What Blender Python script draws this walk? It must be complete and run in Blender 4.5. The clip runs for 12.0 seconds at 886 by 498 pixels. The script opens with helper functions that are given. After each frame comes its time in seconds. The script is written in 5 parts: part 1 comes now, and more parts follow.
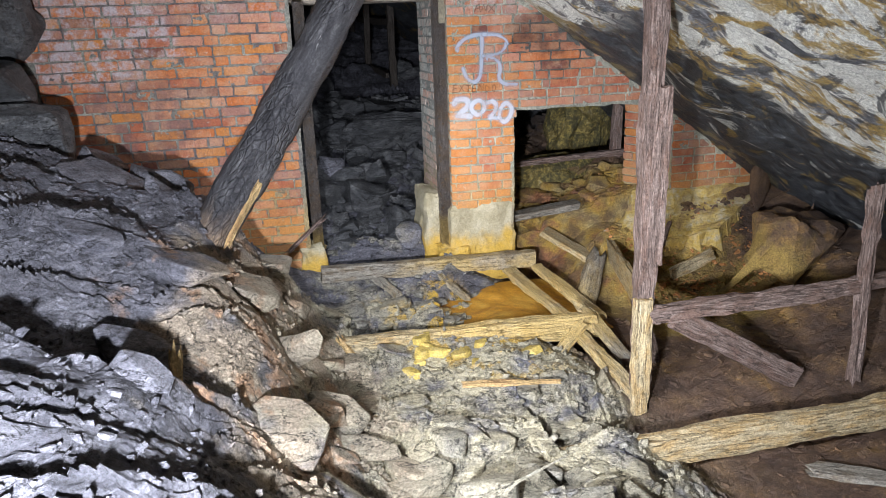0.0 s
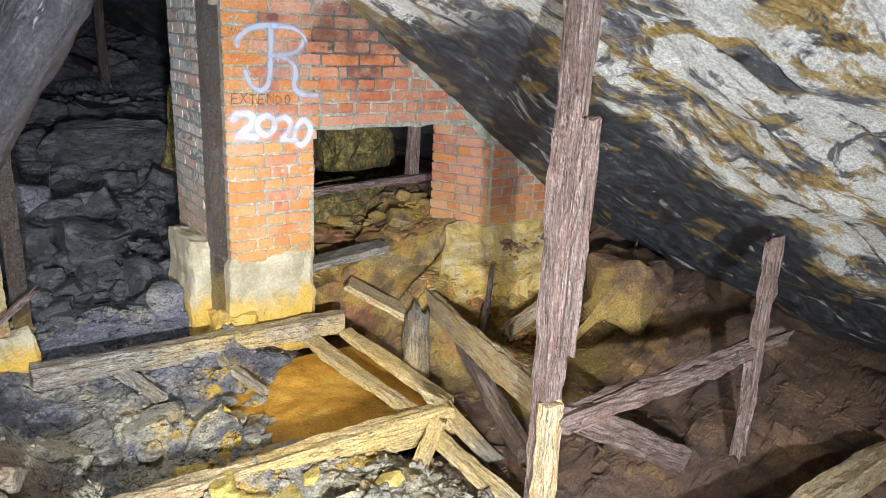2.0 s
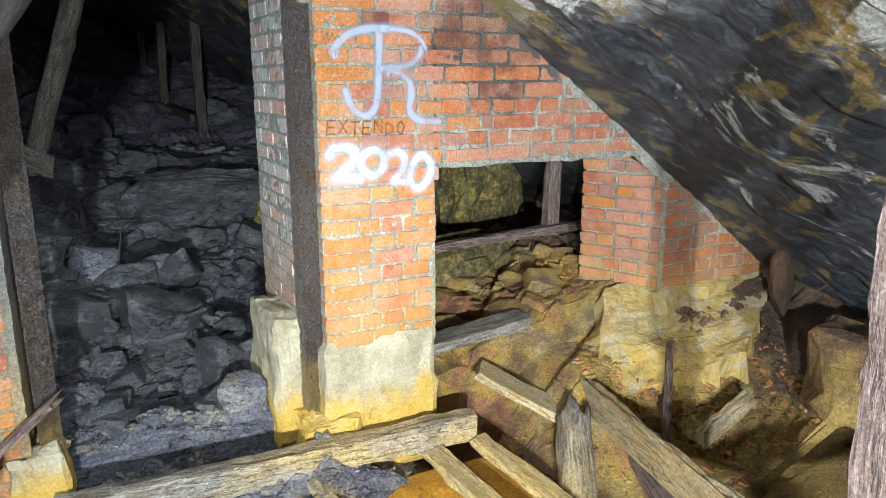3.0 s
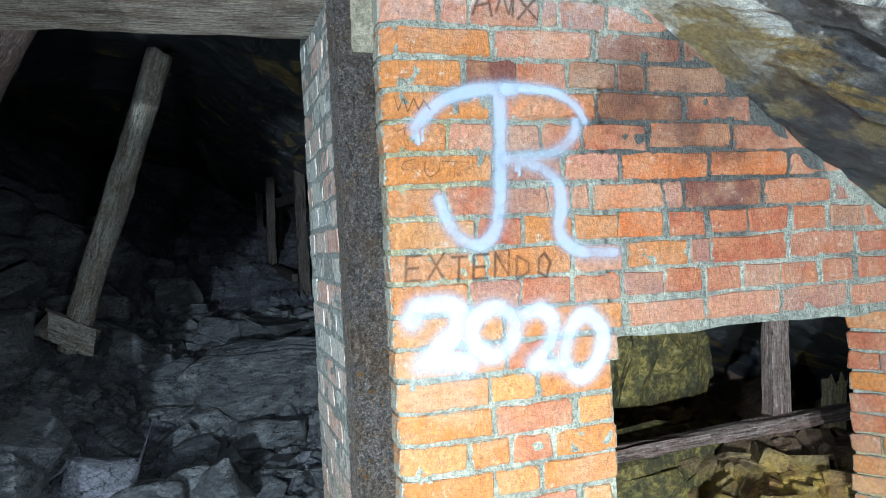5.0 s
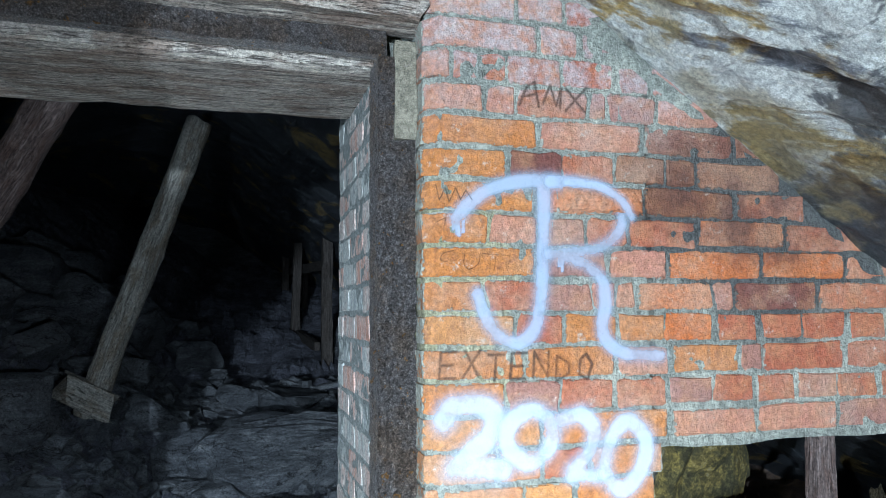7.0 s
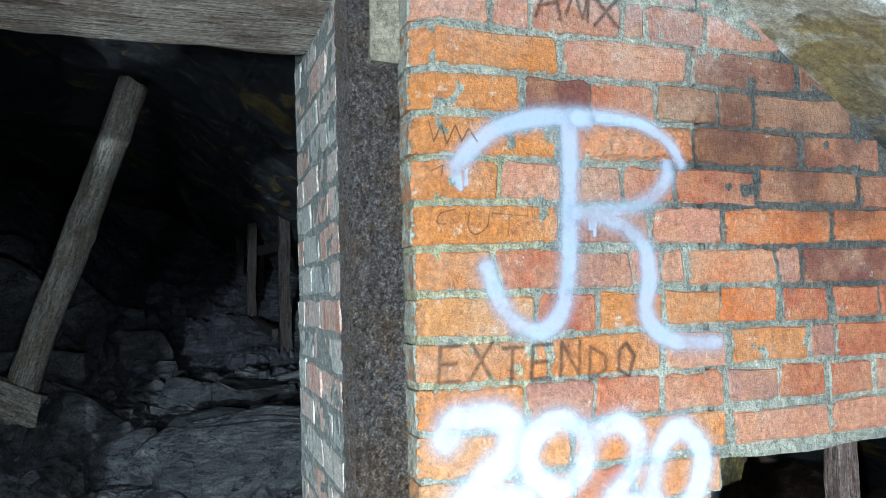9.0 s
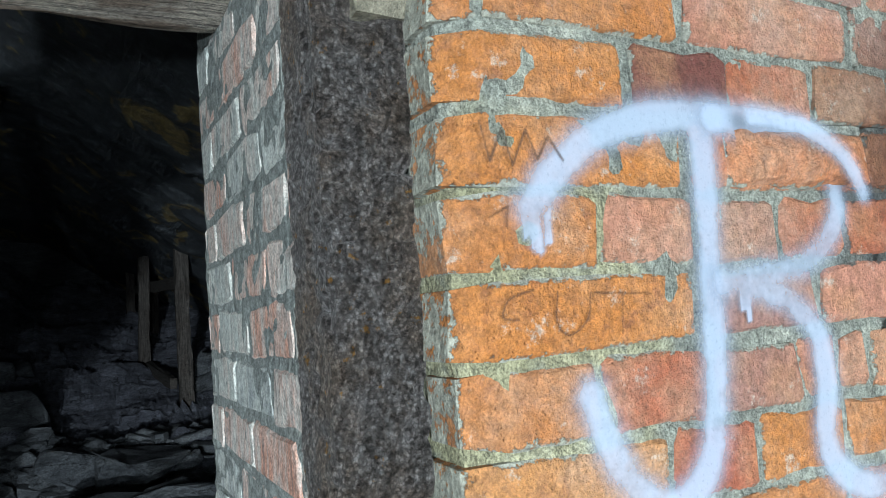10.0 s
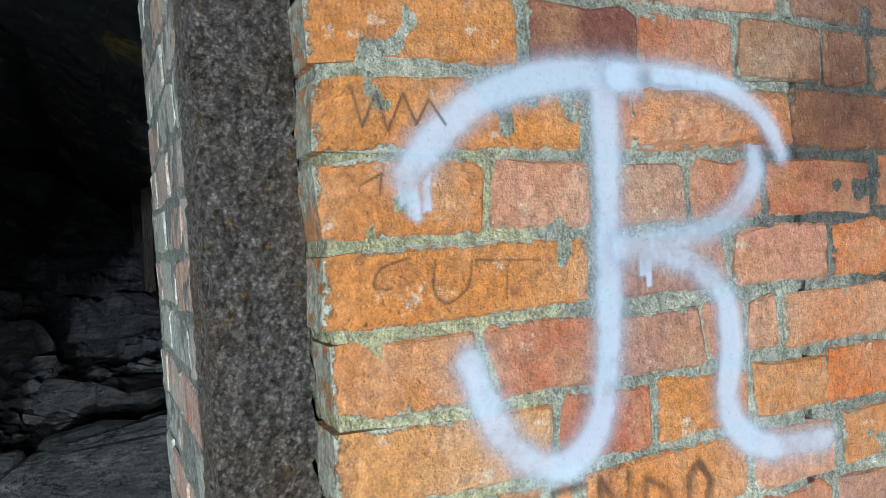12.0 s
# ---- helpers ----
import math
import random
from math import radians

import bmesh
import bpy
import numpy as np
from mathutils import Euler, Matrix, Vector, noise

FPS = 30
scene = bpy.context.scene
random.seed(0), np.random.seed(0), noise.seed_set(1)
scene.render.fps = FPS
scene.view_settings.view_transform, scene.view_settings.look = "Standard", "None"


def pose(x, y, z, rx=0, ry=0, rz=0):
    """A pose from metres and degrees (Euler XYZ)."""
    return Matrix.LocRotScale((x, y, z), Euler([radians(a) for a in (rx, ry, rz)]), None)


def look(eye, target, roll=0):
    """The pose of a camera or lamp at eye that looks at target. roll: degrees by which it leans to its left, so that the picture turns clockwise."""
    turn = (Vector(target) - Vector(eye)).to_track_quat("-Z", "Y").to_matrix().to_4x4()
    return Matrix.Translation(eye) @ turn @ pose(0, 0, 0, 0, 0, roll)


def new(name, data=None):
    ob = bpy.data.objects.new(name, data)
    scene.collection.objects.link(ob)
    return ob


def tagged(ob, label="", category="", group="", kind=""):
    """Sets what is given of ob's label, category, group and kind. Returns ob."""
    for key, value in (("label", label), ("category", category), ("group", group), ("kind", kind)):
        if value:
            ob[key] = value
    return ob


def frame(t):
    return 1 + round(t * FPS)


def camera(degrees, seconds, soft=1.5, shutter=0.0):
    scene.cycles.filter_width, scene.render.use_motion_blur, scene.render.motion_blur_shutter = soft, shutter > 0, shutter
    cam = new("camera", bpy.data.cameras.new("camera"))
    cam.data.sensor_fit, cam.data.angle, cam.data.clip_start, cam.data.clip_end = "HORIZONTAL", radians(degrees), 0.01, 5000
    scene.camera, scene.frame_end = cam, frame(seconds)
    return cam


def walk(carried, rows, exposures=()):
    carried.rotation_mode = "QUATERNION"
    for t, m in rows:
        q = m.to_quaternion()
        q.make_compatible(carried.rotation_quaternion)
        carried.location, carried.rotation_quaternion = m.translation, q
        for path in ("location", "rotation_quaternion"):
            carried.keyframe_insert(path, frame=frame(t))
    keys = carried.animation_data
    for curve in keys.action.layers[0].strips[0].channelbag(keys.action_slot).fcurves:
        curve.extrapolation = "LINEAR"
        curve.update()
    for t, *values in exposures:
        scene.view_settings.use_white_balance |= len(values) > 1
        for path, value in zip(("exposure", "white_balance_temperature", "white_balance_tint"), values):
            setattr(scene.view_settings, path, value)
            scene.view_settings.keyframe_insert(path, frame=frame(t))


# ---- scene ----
# camera and walk
cam = camera(63.0, 12.0, 0.8)
METRES, EYE, TURN = 6.2, 2.35, -12.9
ROWS = [
    (0.0, 0.0, 0.0, 0.0, -0.63, -17.24, 2.02),
    (0.5, -0.0389, 0.0587, -0.0036, -0.34, -16.59, 2.46),
    (1.0, -0.0687, 0.1331, -0.0021, -7.19, -17.69, 1.47),
    (1.5, -0.0847, 0.2192, -0.007, -16.48, -19.02, -0.63),
    (2.0, -0.0694, 0.2649, -0.0081, -22.97, -17.07, -2.61),
    (2.5, -0.0514, 0.3645, -0.0285, -21.32, -14.26, -2.1),
    (3.0, -0.0349, 0.4689, -0.049, -15.22, -13.28, 0.2),
    (3.5, -0.0124, 0.549, -0.0603, -11.63, -8.95, 1.43),
    (5.5, 0.0119, 0.7307, -0.0737, -3.91, 1.93, 2.98),
    (6.0, 0.0099, 0.7251, -0.062, -4.09, 4.76, 1.86),
    (6.5, 0.0077, 0.7257, -0.0619, -3.42, 5.33, 0.95),
    (7.0, 0.0079, 0.7285, -0.063, -3.26, 4.86, 0.38),
    (7.5, 0.008, 0.7324, -0.0625, -3.27, 3.26, 0.3),
    (9.5, -0.0062, 0.8468, -0.0632, -10.21, 3.64, 2.85),
    (10.0, -0.01, 0.8935, -0.0425, -13.94, 4.43, 3.98),
    (10.5, 0.0039, 0.9008, -0.0307, -12.84, 5.63, 4.64),
    (11.0, 0.0083, 0.899, -0.0295, -11.3, 5.7, 4.31),
    (11.5, 0.0076, 0.8974, -0.0323, -11.16, 3.46, 3.62),
    (12.0, 0.0095, 0.8903, -0.0385, -12.88, -0.99, 3.44),
]
EXPOSURES = [(0.0, -0.28, 6250, 10), (0.5, -0.1, 6200, 11), (1.0, -0.12, 6200, 10), (2.0, 0.16, 6300, 9), (2.6, 0.16, 6300, 8), (3.0, 0.35, 6050, 3), (3.6, 0.62, 5700, -2), (5.4, 0.42, 5350, -5), (6.5, 0.24, 5000, -2), (7.6, 0.32, 5400, -2), (9.4, 0.45, 5500, -5), (10.0, 0.38, 5700, -4), (10.5, 0.28, 6050, -6), (12.0, 0.26, 5950, -4)]
walk(cam, [(t, pose(0, 0, EYE, 0, 0, TURN) @ pose(METRES * x, METRES * y, METRES * z, 90 + pitch, roll, yaw)) for t, x, y, z, yaw, pitch, roll in ROWS], EXPOSURES)

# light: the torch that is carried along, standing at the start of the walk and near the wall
world = bpy.data.worlds.new("mine_dark")
world.use_nodes = True
world.node_tree.nodes["Background"].inputs[0].default_value = (0.5, 0.6, 0.8, 1)
world.node_tree.nodes["Background"].inputs[1].default_value = 0.001
scene.world = world


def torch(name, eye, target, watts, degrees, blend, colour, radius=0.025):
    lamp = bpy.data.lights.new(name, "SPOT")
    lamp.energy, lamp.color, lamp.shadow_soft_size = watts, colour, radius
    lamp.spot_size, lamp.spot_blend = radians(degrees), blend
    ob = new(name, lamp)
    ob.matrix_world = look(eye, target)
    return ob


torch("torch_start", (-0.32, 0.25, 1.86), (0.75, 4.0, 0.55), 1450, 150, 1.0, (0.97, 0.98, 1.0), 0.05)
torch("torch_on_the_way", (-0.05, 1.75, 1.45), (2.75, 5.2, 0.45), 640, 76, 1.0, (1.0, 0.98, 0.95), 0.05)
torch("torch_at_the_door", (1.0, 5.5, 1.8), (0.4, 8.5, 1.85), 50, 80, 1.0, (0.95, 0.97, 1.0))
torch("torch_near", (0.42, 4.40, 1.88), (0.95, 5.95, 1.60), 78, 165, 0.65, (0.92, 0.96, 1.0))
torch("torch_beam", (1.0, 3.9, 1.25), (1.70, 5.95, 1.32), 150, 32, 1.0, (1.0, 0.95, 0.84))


# materials
class Nodes:
    def __init__(self, name):
        self.mat = bpy.data.materials.new(name)
        self.mat.use_nodes = True
        self.tree = self.mat.node_tree
        self.bsdf = self.tree.nodes["Principled BSDF"]
        self.obj = None

    def add(self, kind, **inputs):
        n = self.tree.nodes.new(kind)
        for k, v in inputs.items():
            self.put(n.inputs[k.replace("_", " ")], v)
        return n

    def put(self, socket, v):
        if isinstance(v, bpy.types.NodeSocket):
            self.tree.links.new(v, socket)
        elif isinstance(v, (tuple, list)) and len(v) == 3 and socket.type == "RGBA":
            socket.default_value = (*v, 1)
        else:
            socket.default_value = v

    def coords(self, scale=(1, 1, 1), which="Object", offset=(0, 0, 0), rot=(0, 0, 0)):
        if which == "World":
            src = self.add("ShaderNodeNewGeometry").outputs["Position"]
        else:
            src = self.add("ShaderNodeTexCoord").outputs[which]
        m = self.add("ShaderNodeMapping", Scale=scale, Location=offset, Rotation=rot)
        self.tree.links.new(src, m.inputs["Vector"])
        return m.outputs[0]

    def noise(self, vec, scale, detail=6.0, rough=0.6, distort=0.0):
        n = self.add("ShaderNodeTexNoise", Vector=vec, Scale=scale, Detail=detail, Roughness=rough, Distortion=distort)
        return n.outputs[0]

    def voronoi(self, vec, scale, feature="F1"):
        n = self.tree.nodes.new("ShaderNodeTexVoronoi")
        n.feature = feature
        self.put(n.inputs["Vector"], vec)
        n.inputs["Scale"].default_value = scale
        return n.outputs["Distance"]

    def ramp(self, fac, stops):
        n = self.tree.nodes.new("ShaderNodeValToRGB")
        self.put(n.inputs[0], fac)
        el = n.color_ramp.elements
        while len(el) < len(stops):
            el.new(0.5)
        for e, (p, c) in zip(el, stops):
            e.position = p
            e.color = (*c, 1) if isinstance(c, tuple) else (c, c, c, 1)
        return n.outputs[0]

    def math(self, op, a, b=0.0, clamp=False):
        n = self.tree.nodes.new("ShaderNodeMath")
        n.operation, n.use_clamp = op, clamp
        self.put(n.inputs[0], a)
        self.put(n.inputs[1], b)
        return n.outputs[0]

    def mix(self, fac, a, b, blend="MIX"):
        n = self.tree.nodes.new("ShaderNodeMix")
        n.data_type, n.blend_type = "RGBA", blend
        self.put(n.inputs[0], fac)
        self.put(n.inputs[6], a)
        self.put(n.inputs[7], b)
        return n.outputs[2]

    def span(self, v, lo, hi, a=0.0, b=1.0):
        n = self.tree.nodes.new("ShaderNodeMapRange")
        n.interpolation_type = "SMOOTHSTEP"
        for i, x in enumerate((v, lo, hi, a, b)):
            self.put(n.inputs[i], x)
        return n.outputs[0]

    def place(self):
        n = self.add("ShaderNodeSeparateXYZ")
        self.tree.links.new(self.add("ShaderNodeNewGeometry").outputs["Position"], n.inputs[0])
        return n.outputs

    def patch(self, x, y, z, rx, ry, rz, wobble=0.35, scale=4.0):
        """1 inside a ragged ellipsoid, 0 outside."""
        p = self.coords((1 / rx, 1 / ry, 1 / rz), "World", (-x / rx, -y / ry, -z / rz))
        n = self.add("ShaderNodeVectorMath")
        n.operation = "LENGTH"
        self.tree.links.new(p, n.inputs[0])
        w = self.math("MULTIPLY", self.math("SUBTRACT", self.noise(self.coords((1, 1, 1), "World"), scale, 5), 0.5), wobble * 4)
        return self.span(self.math("ADD", n.outputs["Value"], w), 1.15, 0.75)

    def finish(self, colour, rough=0.8, height=None, strength=0.4, distance=0.01, metal=0.0, spec=0.4, speck=0.7):
        if speck:
            w = self.coords(which="World")
            coarse, grit = self.noise(w, 75, 5, 0.75), self.noise(w, 330, 4, 0.75)
            tone = self.math("ADD", self.span(coarse, 0.36, 0.66, -0.42 * speck, 0.5 * speck), self.span(grit, 0.34, 0.66, -0.42 * speck, 0.5 * speck))
            tone = self.math("MAXIMUM", self.math("ADD", tone, 1.0), 0.12)
            mul = self.tree.nodes.new("ShaderNodeVectorMath")
            mul.operation = "SCALE"
            self.put(mul.inputs[0], colour)
            self.put(mul.inputs["Scale"], tone)
            colour = mul.outputs[0]
            if height is not None:
                height = self.math("ADD", height, self.math("MULTIPLY", self.math("ADD", coarse, grit), 0.45 * speck))
        self.put(self.bsdf.inputs["Base Color"], colour)
        self.put(self.bsdf.inputs["Roughness"], rough)
        self.put(self.bsdf.inputs["Metallic"], metal)
        self.put(self.bsdf.inputs["Specular IOR Level"], spec)
        if height is not None:
            b = self.add("ShaderNodeBump", Strength=strength, Distance=distance, Height=height)
            self.tree.links.new(b.outputs[0], self.bsdf.inputs["Normal"])
        return self.mat


def make_brick():
    n = Nodes("red_brick")
    w = n.coords(which="World")
    info = n.add("ShaderNodeObjectInfo")
    rnd = info.outputs["Random"]
    base = n.mix(n.span(rnd, 0.0, 1.0, 0.0, 0.35), info.outputs["Color"], n.mix(rnd, (0.24, 0.075, 0.045), (0.52, 0.22, 0.10)))
    grain = n.noise(w, 90, 8, 0.7)
    blot = n.noise(w, 14, 6, 0.65)
    c = n.mix(n.span(blot, 0.4, 0.7, 0, 0.5), base, (0.52, 0.27, 0.13))
    c = n.mix(n.span(grain, 0.38, 0.55, 0.30, 0.0), c, (0.18, 0.075, 0.05))
    c = n.mix(n.span(n.noise(w, 33, 6, 0.7), 0.55, 0.72, 0, 0.6), c, (0.22, 0.085, 0.055))
    bloom = n.span(n.math("ADD", n.noise(w, 5, 6, 0.7), n.math("MULTIPLY", rnd, 0.12)), 0.50, 0.74, 0, 0.36)
    c = n.mix(bloom, c, (0.47, 0.36, 0.28))
    lime = n.span(n.noise(w, 22, 8, 0.8), 0.58, 0.66, 0, 0.7)
    c = n.mix(lime, c, (0.55, 0.47, 0.40))
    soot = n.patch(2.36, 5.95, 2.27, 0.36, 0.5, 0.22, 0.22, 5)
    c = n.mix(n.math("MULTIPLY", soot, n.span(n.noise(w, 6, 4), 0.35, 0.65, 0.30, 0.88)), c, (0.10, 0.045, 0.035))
    high = n.span(n.math("ADD", n.place()[2], n.math("MULTIPLY", n.noise(w, 3, 5), 0.5)), 2.58, 2.85, 0, 0.5)
    c = n.mix(n.math("MULTIPLY", high, n.span(n.noise(w, 30, 6, 0.75), 0.38, 0.6)), c, (0.46, 0.37, 0.37))
    salt = n.math("MULTIPLY", n.patch(-1.25, 5.95, 2.35, 0.6, 0.5, 0.40, 0.4, 4), n.span(n.noise(w, 11, 7, 0.75), 0.42, 0.6, 0.0, 0.85))
    c = n.mix(salt, c, (0.44, 0.40, 0.44))
    soot2 = n.patch(-0.95, 5.95, 1.75, 0.45, 0.5, 0.3, 0.4, 5)
    c = n.mix(n.math("MULTIPLY", soot2, n.span(n.noise(w, 9, 4), 0.35, 0.7, 0.0, 0.7)), c, (0.13, 0.08, 0.085))
    run = n.math("MULTIPLY", n.patch(1.95, 5.95, 2.62, 0.5, 0.5, 0.16, 0.35, 6), n.span(n.noise(w, 18, 7, 0.75), 0.42, 0.60, 0.0, 0.6))
    c = n.mix(run, c, (0.50, 0.46, 0.47))
    rust = n.span(n.math("ADD", n.place()[2], n.math("MULTIPLY", n.noise(w, 4, 5), 0.9)), 1.65, 1.15, 0, 0.55)
    c = n.mix(rust, c, (0.60, 0.30, 0.09))
    gen = n.add("ShaderNodeSeparateXYZ")
    n.put(gen.inputs[0], n.add("ShaderNodeTexCoord").outputs["Generated"])
    ez = n.math("MULTIPLY", n.math("SUBTRACT", 0.5, n.math("ABSOLUTE", n.math("SUBTRACT", gen.outputs[2], 0.5))), 0.066)
    ex = n.math("MULTIPLY", n.math("SUBTRACT", 0.5, n.math("ABSOLUTE", n.math("SUBTRACT", gen.outputs[0], 0.5))), 0.16)
    edge = n.math("ADD", n.math("MINIMUM", ez, ex), n.math("MULTIPLY", n.math("SUBTRACT", n.noise(w, 48, 7, 0.75), 0.5), -0.034))
    smear = n.span(edge, 0.0036, 0.0020, 0, 0.94)
    lime_c = n.ramp(n.noise(w, 120, 6, 0.75), [(0.3, (0.22, 0.225, 0.195)), (0.65, (0.46, 0.46, 0.39))])
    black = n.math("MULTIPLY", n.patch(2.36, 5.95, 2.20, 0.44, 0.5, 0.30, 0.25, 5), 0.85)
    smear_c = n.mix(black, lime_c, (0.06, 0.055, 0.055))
    grimy = n.math("MULTIPLY", n.span(n.place()[0], 0.35, 0.15), n.span(n.noise(w, 6, 6, 0.7), 0.4, 0.6, 0.85, 0.25))
    c = n.mix(smear, c, n.mix(grimy, smear_c, (0.13, 0.105, 0.115)))
    pits = n.span(n.voronoi(w, 140), 0.0, 0.25, -0.2, 0.0)
    h = n.math("ADD", n.math("ADD", n.math("MULTIPLY", grain, 0.7), n.math("MULTIPLY", n.noise(w, 28, 6, 0.7), 1.0)), pits)
    return n.finish(c, n.span(grain, 0.3, 0.8, 0.62, 0.95), n.math("ADD", h, n.math("MULTIPLY", smear, 0.4)), 0.95, 0.012, speck=0.45)


def make_mortar():
    n = Nodes("lime_mortar")
    w = n.coords(which="World")
    g = n.noise(w, 160, 6, 0.7)
    b = n.noise(w, 7, 6, 0.65)
    c = n.ramp(b, [(0.3, (0.21, 0.215, 0.19)), (0.5, (0.34, 0.345, 0.30)), (0.68, (0.49, 0.48, 0.41))])
    c = n.mix(n.span(g, 0.5, 0.75, 0, 0.25), c, (0.14, 0.13, 0.12))
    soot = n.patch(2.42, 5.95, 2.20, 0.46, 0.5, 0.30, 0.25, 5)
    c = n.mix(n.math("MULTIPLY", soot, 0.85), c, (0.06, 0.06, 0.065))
    lichen = n.math("MULTIPLY", n.patch(1.53, 5.97, 1.98, 0.16, 0.3, 0.30, 0.4, 5), n.span(n.noise(w, 13, 5), 0.36, 0.56, 0.1, 0.5))
    c = n.mix(lichen, c, (0.50, 0.44, 0.20))
    side = n.math("MULTIPLY", n.span(n.place()[0], 1.415, 1.405), n.span(n.place()[1], 6.08, 6.12))
    c = n.mix(n.math("MULTIPLY", side, 0.8), c, (0.25, 0.26, 0.255))
    grime = n.math("MULTIPLY", n.span(n.place()[0], 0.35, 0.15), n.span(n.noise(w, 6, 6, 0.7), 0.4, 0.6, 0.85, 0.25))
    c = n.mix(grime, c, (0.13, 0.105, 0.115))
    rust = n.span(n.math("ADD", n.place()[2], n.math("MULTIPLY", n.noise(w, 4, 5), 0.9)), 1.75, 1.25, 0, 0.6)
    c = n.mix(rust, c, (0.58, 0.42, 0.17))
    return n.finish(c, 0.95, n.math("ADD", g, n.math("MULTIPLY", n.noise(w, 40, 5), 1.8)), 0.9, 0.014)


def make_concrete():
    n = Nodes("stained_concrete")
    w = n.coords(which="World")
    b = n.noise(w, 6, 7, 0.65)
    c = n.ramp(b, [(0.3, (0.36, 0.31, 0.20)), (0.5, (0.50, 0.45, 0.32)), (0.7, (0.60, 0.55, 0.43))])
    low = n.span(n.math("ADD", n.place()[2], n.math("MULTIPLY", n.noise(w, 5, 5), 0.5)), 0.88, 0.68, 0, 0.88)
    c = n.mix(low, c, (0.64, 0.40, 0.05))
    ochre = n.math("MULTIPLY", n.patch(3.6, 5.75, 0.6, 1.1, 0.6, 0.5, 0.35, 3), n.span(n.noise(w, 5, 5), 0.34, 0.55, 0.35, 0.95))
    c = n.mix(ochre, c, n.ramp(n.noise(w, 7, 6, 0.7), [(0.36, (0.32, 0.21, 0.10)), (0.5, (0.54, 0.39, 0.11)), (0.64, (0.52, 0.46, 0.33))]))
    crack_or_shadow = n.span(n.voronoi(n.coords(which="World", scale=(1, 1, 0.6)), 5, "DISTANCE_TO_EDGE"), 0.0, 0.012, 1, 0)
    c = n.mix(n.math("MULTIPLY", crack_or_shadow, 0.12), c, (0.08, 0.07, 0.05))
    return n.finish(c, 0.85, n.math("ADD", b, n.math("MULTIPLY", n.noise(w, 22, 7, 0.7), 0.9)), 0.9, 0.03, speck=0.3)


def make_slate(name, dark, mid, pale, ochre, gloss=0.55):
    """Broken slate: grey-blue with ochre stains; near the sump it turns yellow, over the low floor brown."""
    n = Nodes(name)
    w = n.coords(which="World")
    ob = n.coords((1, 1, 3.5), "World", rot=(0.25, 0.35, 0))
    b = n.noise(ob, 5, 8, 0.7, 0.4)
    c = n.ramp(b, [(0.32, dark), (0.5, mid), (0.68, pale)])
    isl = n.add("ShaderNodeNewGeometry").outputs["Random Per Island"]
    c = n.mix(n.span(isl, 0.0, 1.0, 0.0, 0.5), c, n.mix(n.math("FRACT", n.math("MULTIPLY", isl, 7.0)), dark, pale))
    # iron stain, strongest round the sump and along the middle of the path
    px = n.place()
    mid_zone = n.patch(1.0, 3.5, 0.4, 1.5, 2.3, 1.2, 0.45, 2.2)
    spots = n.span(n.noise(w, 3.2, 6, 0.6), 0.32, 0.55)
    c = n.mix(n.math("MULTIPLY", n.math("MULTIPLY", mid_zone, spots), ochre), c, (0.57, 0.52, 0.38))
    yel = n.math("MULTIPLY", n.patch(1.4, 4.8, 0.3, 0.9, 0.9, 0.6, 0.5, 3), n.span(n.noise(w, 6, 4), 0.52, 0.60))
    c = n.mix(n.math("MULTIPLY", yel, ochre), c, (0.68, 0.44, 0.06))
    tan = n.math("MULTIPLY", n.patch(0.05, 3.5, 0.8, 0.65, 1.5, 0.8, 0.45, 2.2), n.span(n.noise(w, 3.1, 6), 0.36, 0.55))
    c = n.mix(n.math("MULTIPLY", tan, ochre * 0.9), c, (0.56, 0.46, 0.36))
    rust = n.math("MULTIPLY", n.patch(-0.1, 3.6, 0.9, 0.7, 1.3, 0.7, 0.5, 2.5), n.span(n.noise(w, 4.3, 5), 0.52, 0.62, 0, 0.8))
    c = n.mix(n.math("MULTIPLY", rust, ochre), c, (0.52, 0.31, 0.18))
    right = n.math("MULTIPLY", n.span(n.math("ADD", px[0], n.math("MULTIPLY", n.noise(w, 2.5, 5), 0.7)), 2.15, 2.5), n.span(px[1], 9.5, 8.0))
    brown = n.ramp(n.noise(w, 3.0, 7, 0.7), [(0.3, (0.06, 0.034, 0.024)), (0.48, (0.15, 0.085, 0.05)), (0.6, (0.24, 0.14, 0.07)), (0.68, (0.42, 0.24, 0.06)), (0.76, (0.40, 0.20, 0.12))])
    c = n.mix(n.math("MULTIPLY", right, 0.92), c, brown)
    blob = n.math("MULTIPLY", n.patch(4.0, 4.85, 0.45, 0.5, 0.6, 0.5, 0.4, 4), n.span(n.noise(w, 7, 5), 0.45, 0.6, 0.0, 0.7))
    c = n.mix(blob, c, (0.46, 0.27, 0.10))
    wet = n.math("MULTIPLY", n.patch(3.3, 5.15, 0.3, 0.95, 0.75, 0.6, 0.35, 2.5), n.span(n.noise(w, 4, 5), 0.35, 0.55, 0.15, 0.9))
    c = n.mix(wet, c, (0.46, 0.32, 0.09))
    win = n.math("MULTIPLY", n.patch(2.85, 6.2, 0.5, 0.95, 1.1, 0.7, 0.4, 3), n.span(n.noise(w, 5, 5), 0.38, 0.6, 0.2, 0.95))
    c = n.mix(win, c, n.ramp(n.noise(w, 4, 6, 0.6), [(0.35, (0.44, 0.20, 0.10)), (0.48, (0.56, 0.36, 0.07)), (0.62, (0.52, 0.40, 0.18))]))
    g = n.noise(ob, 60, 7, 0.7)
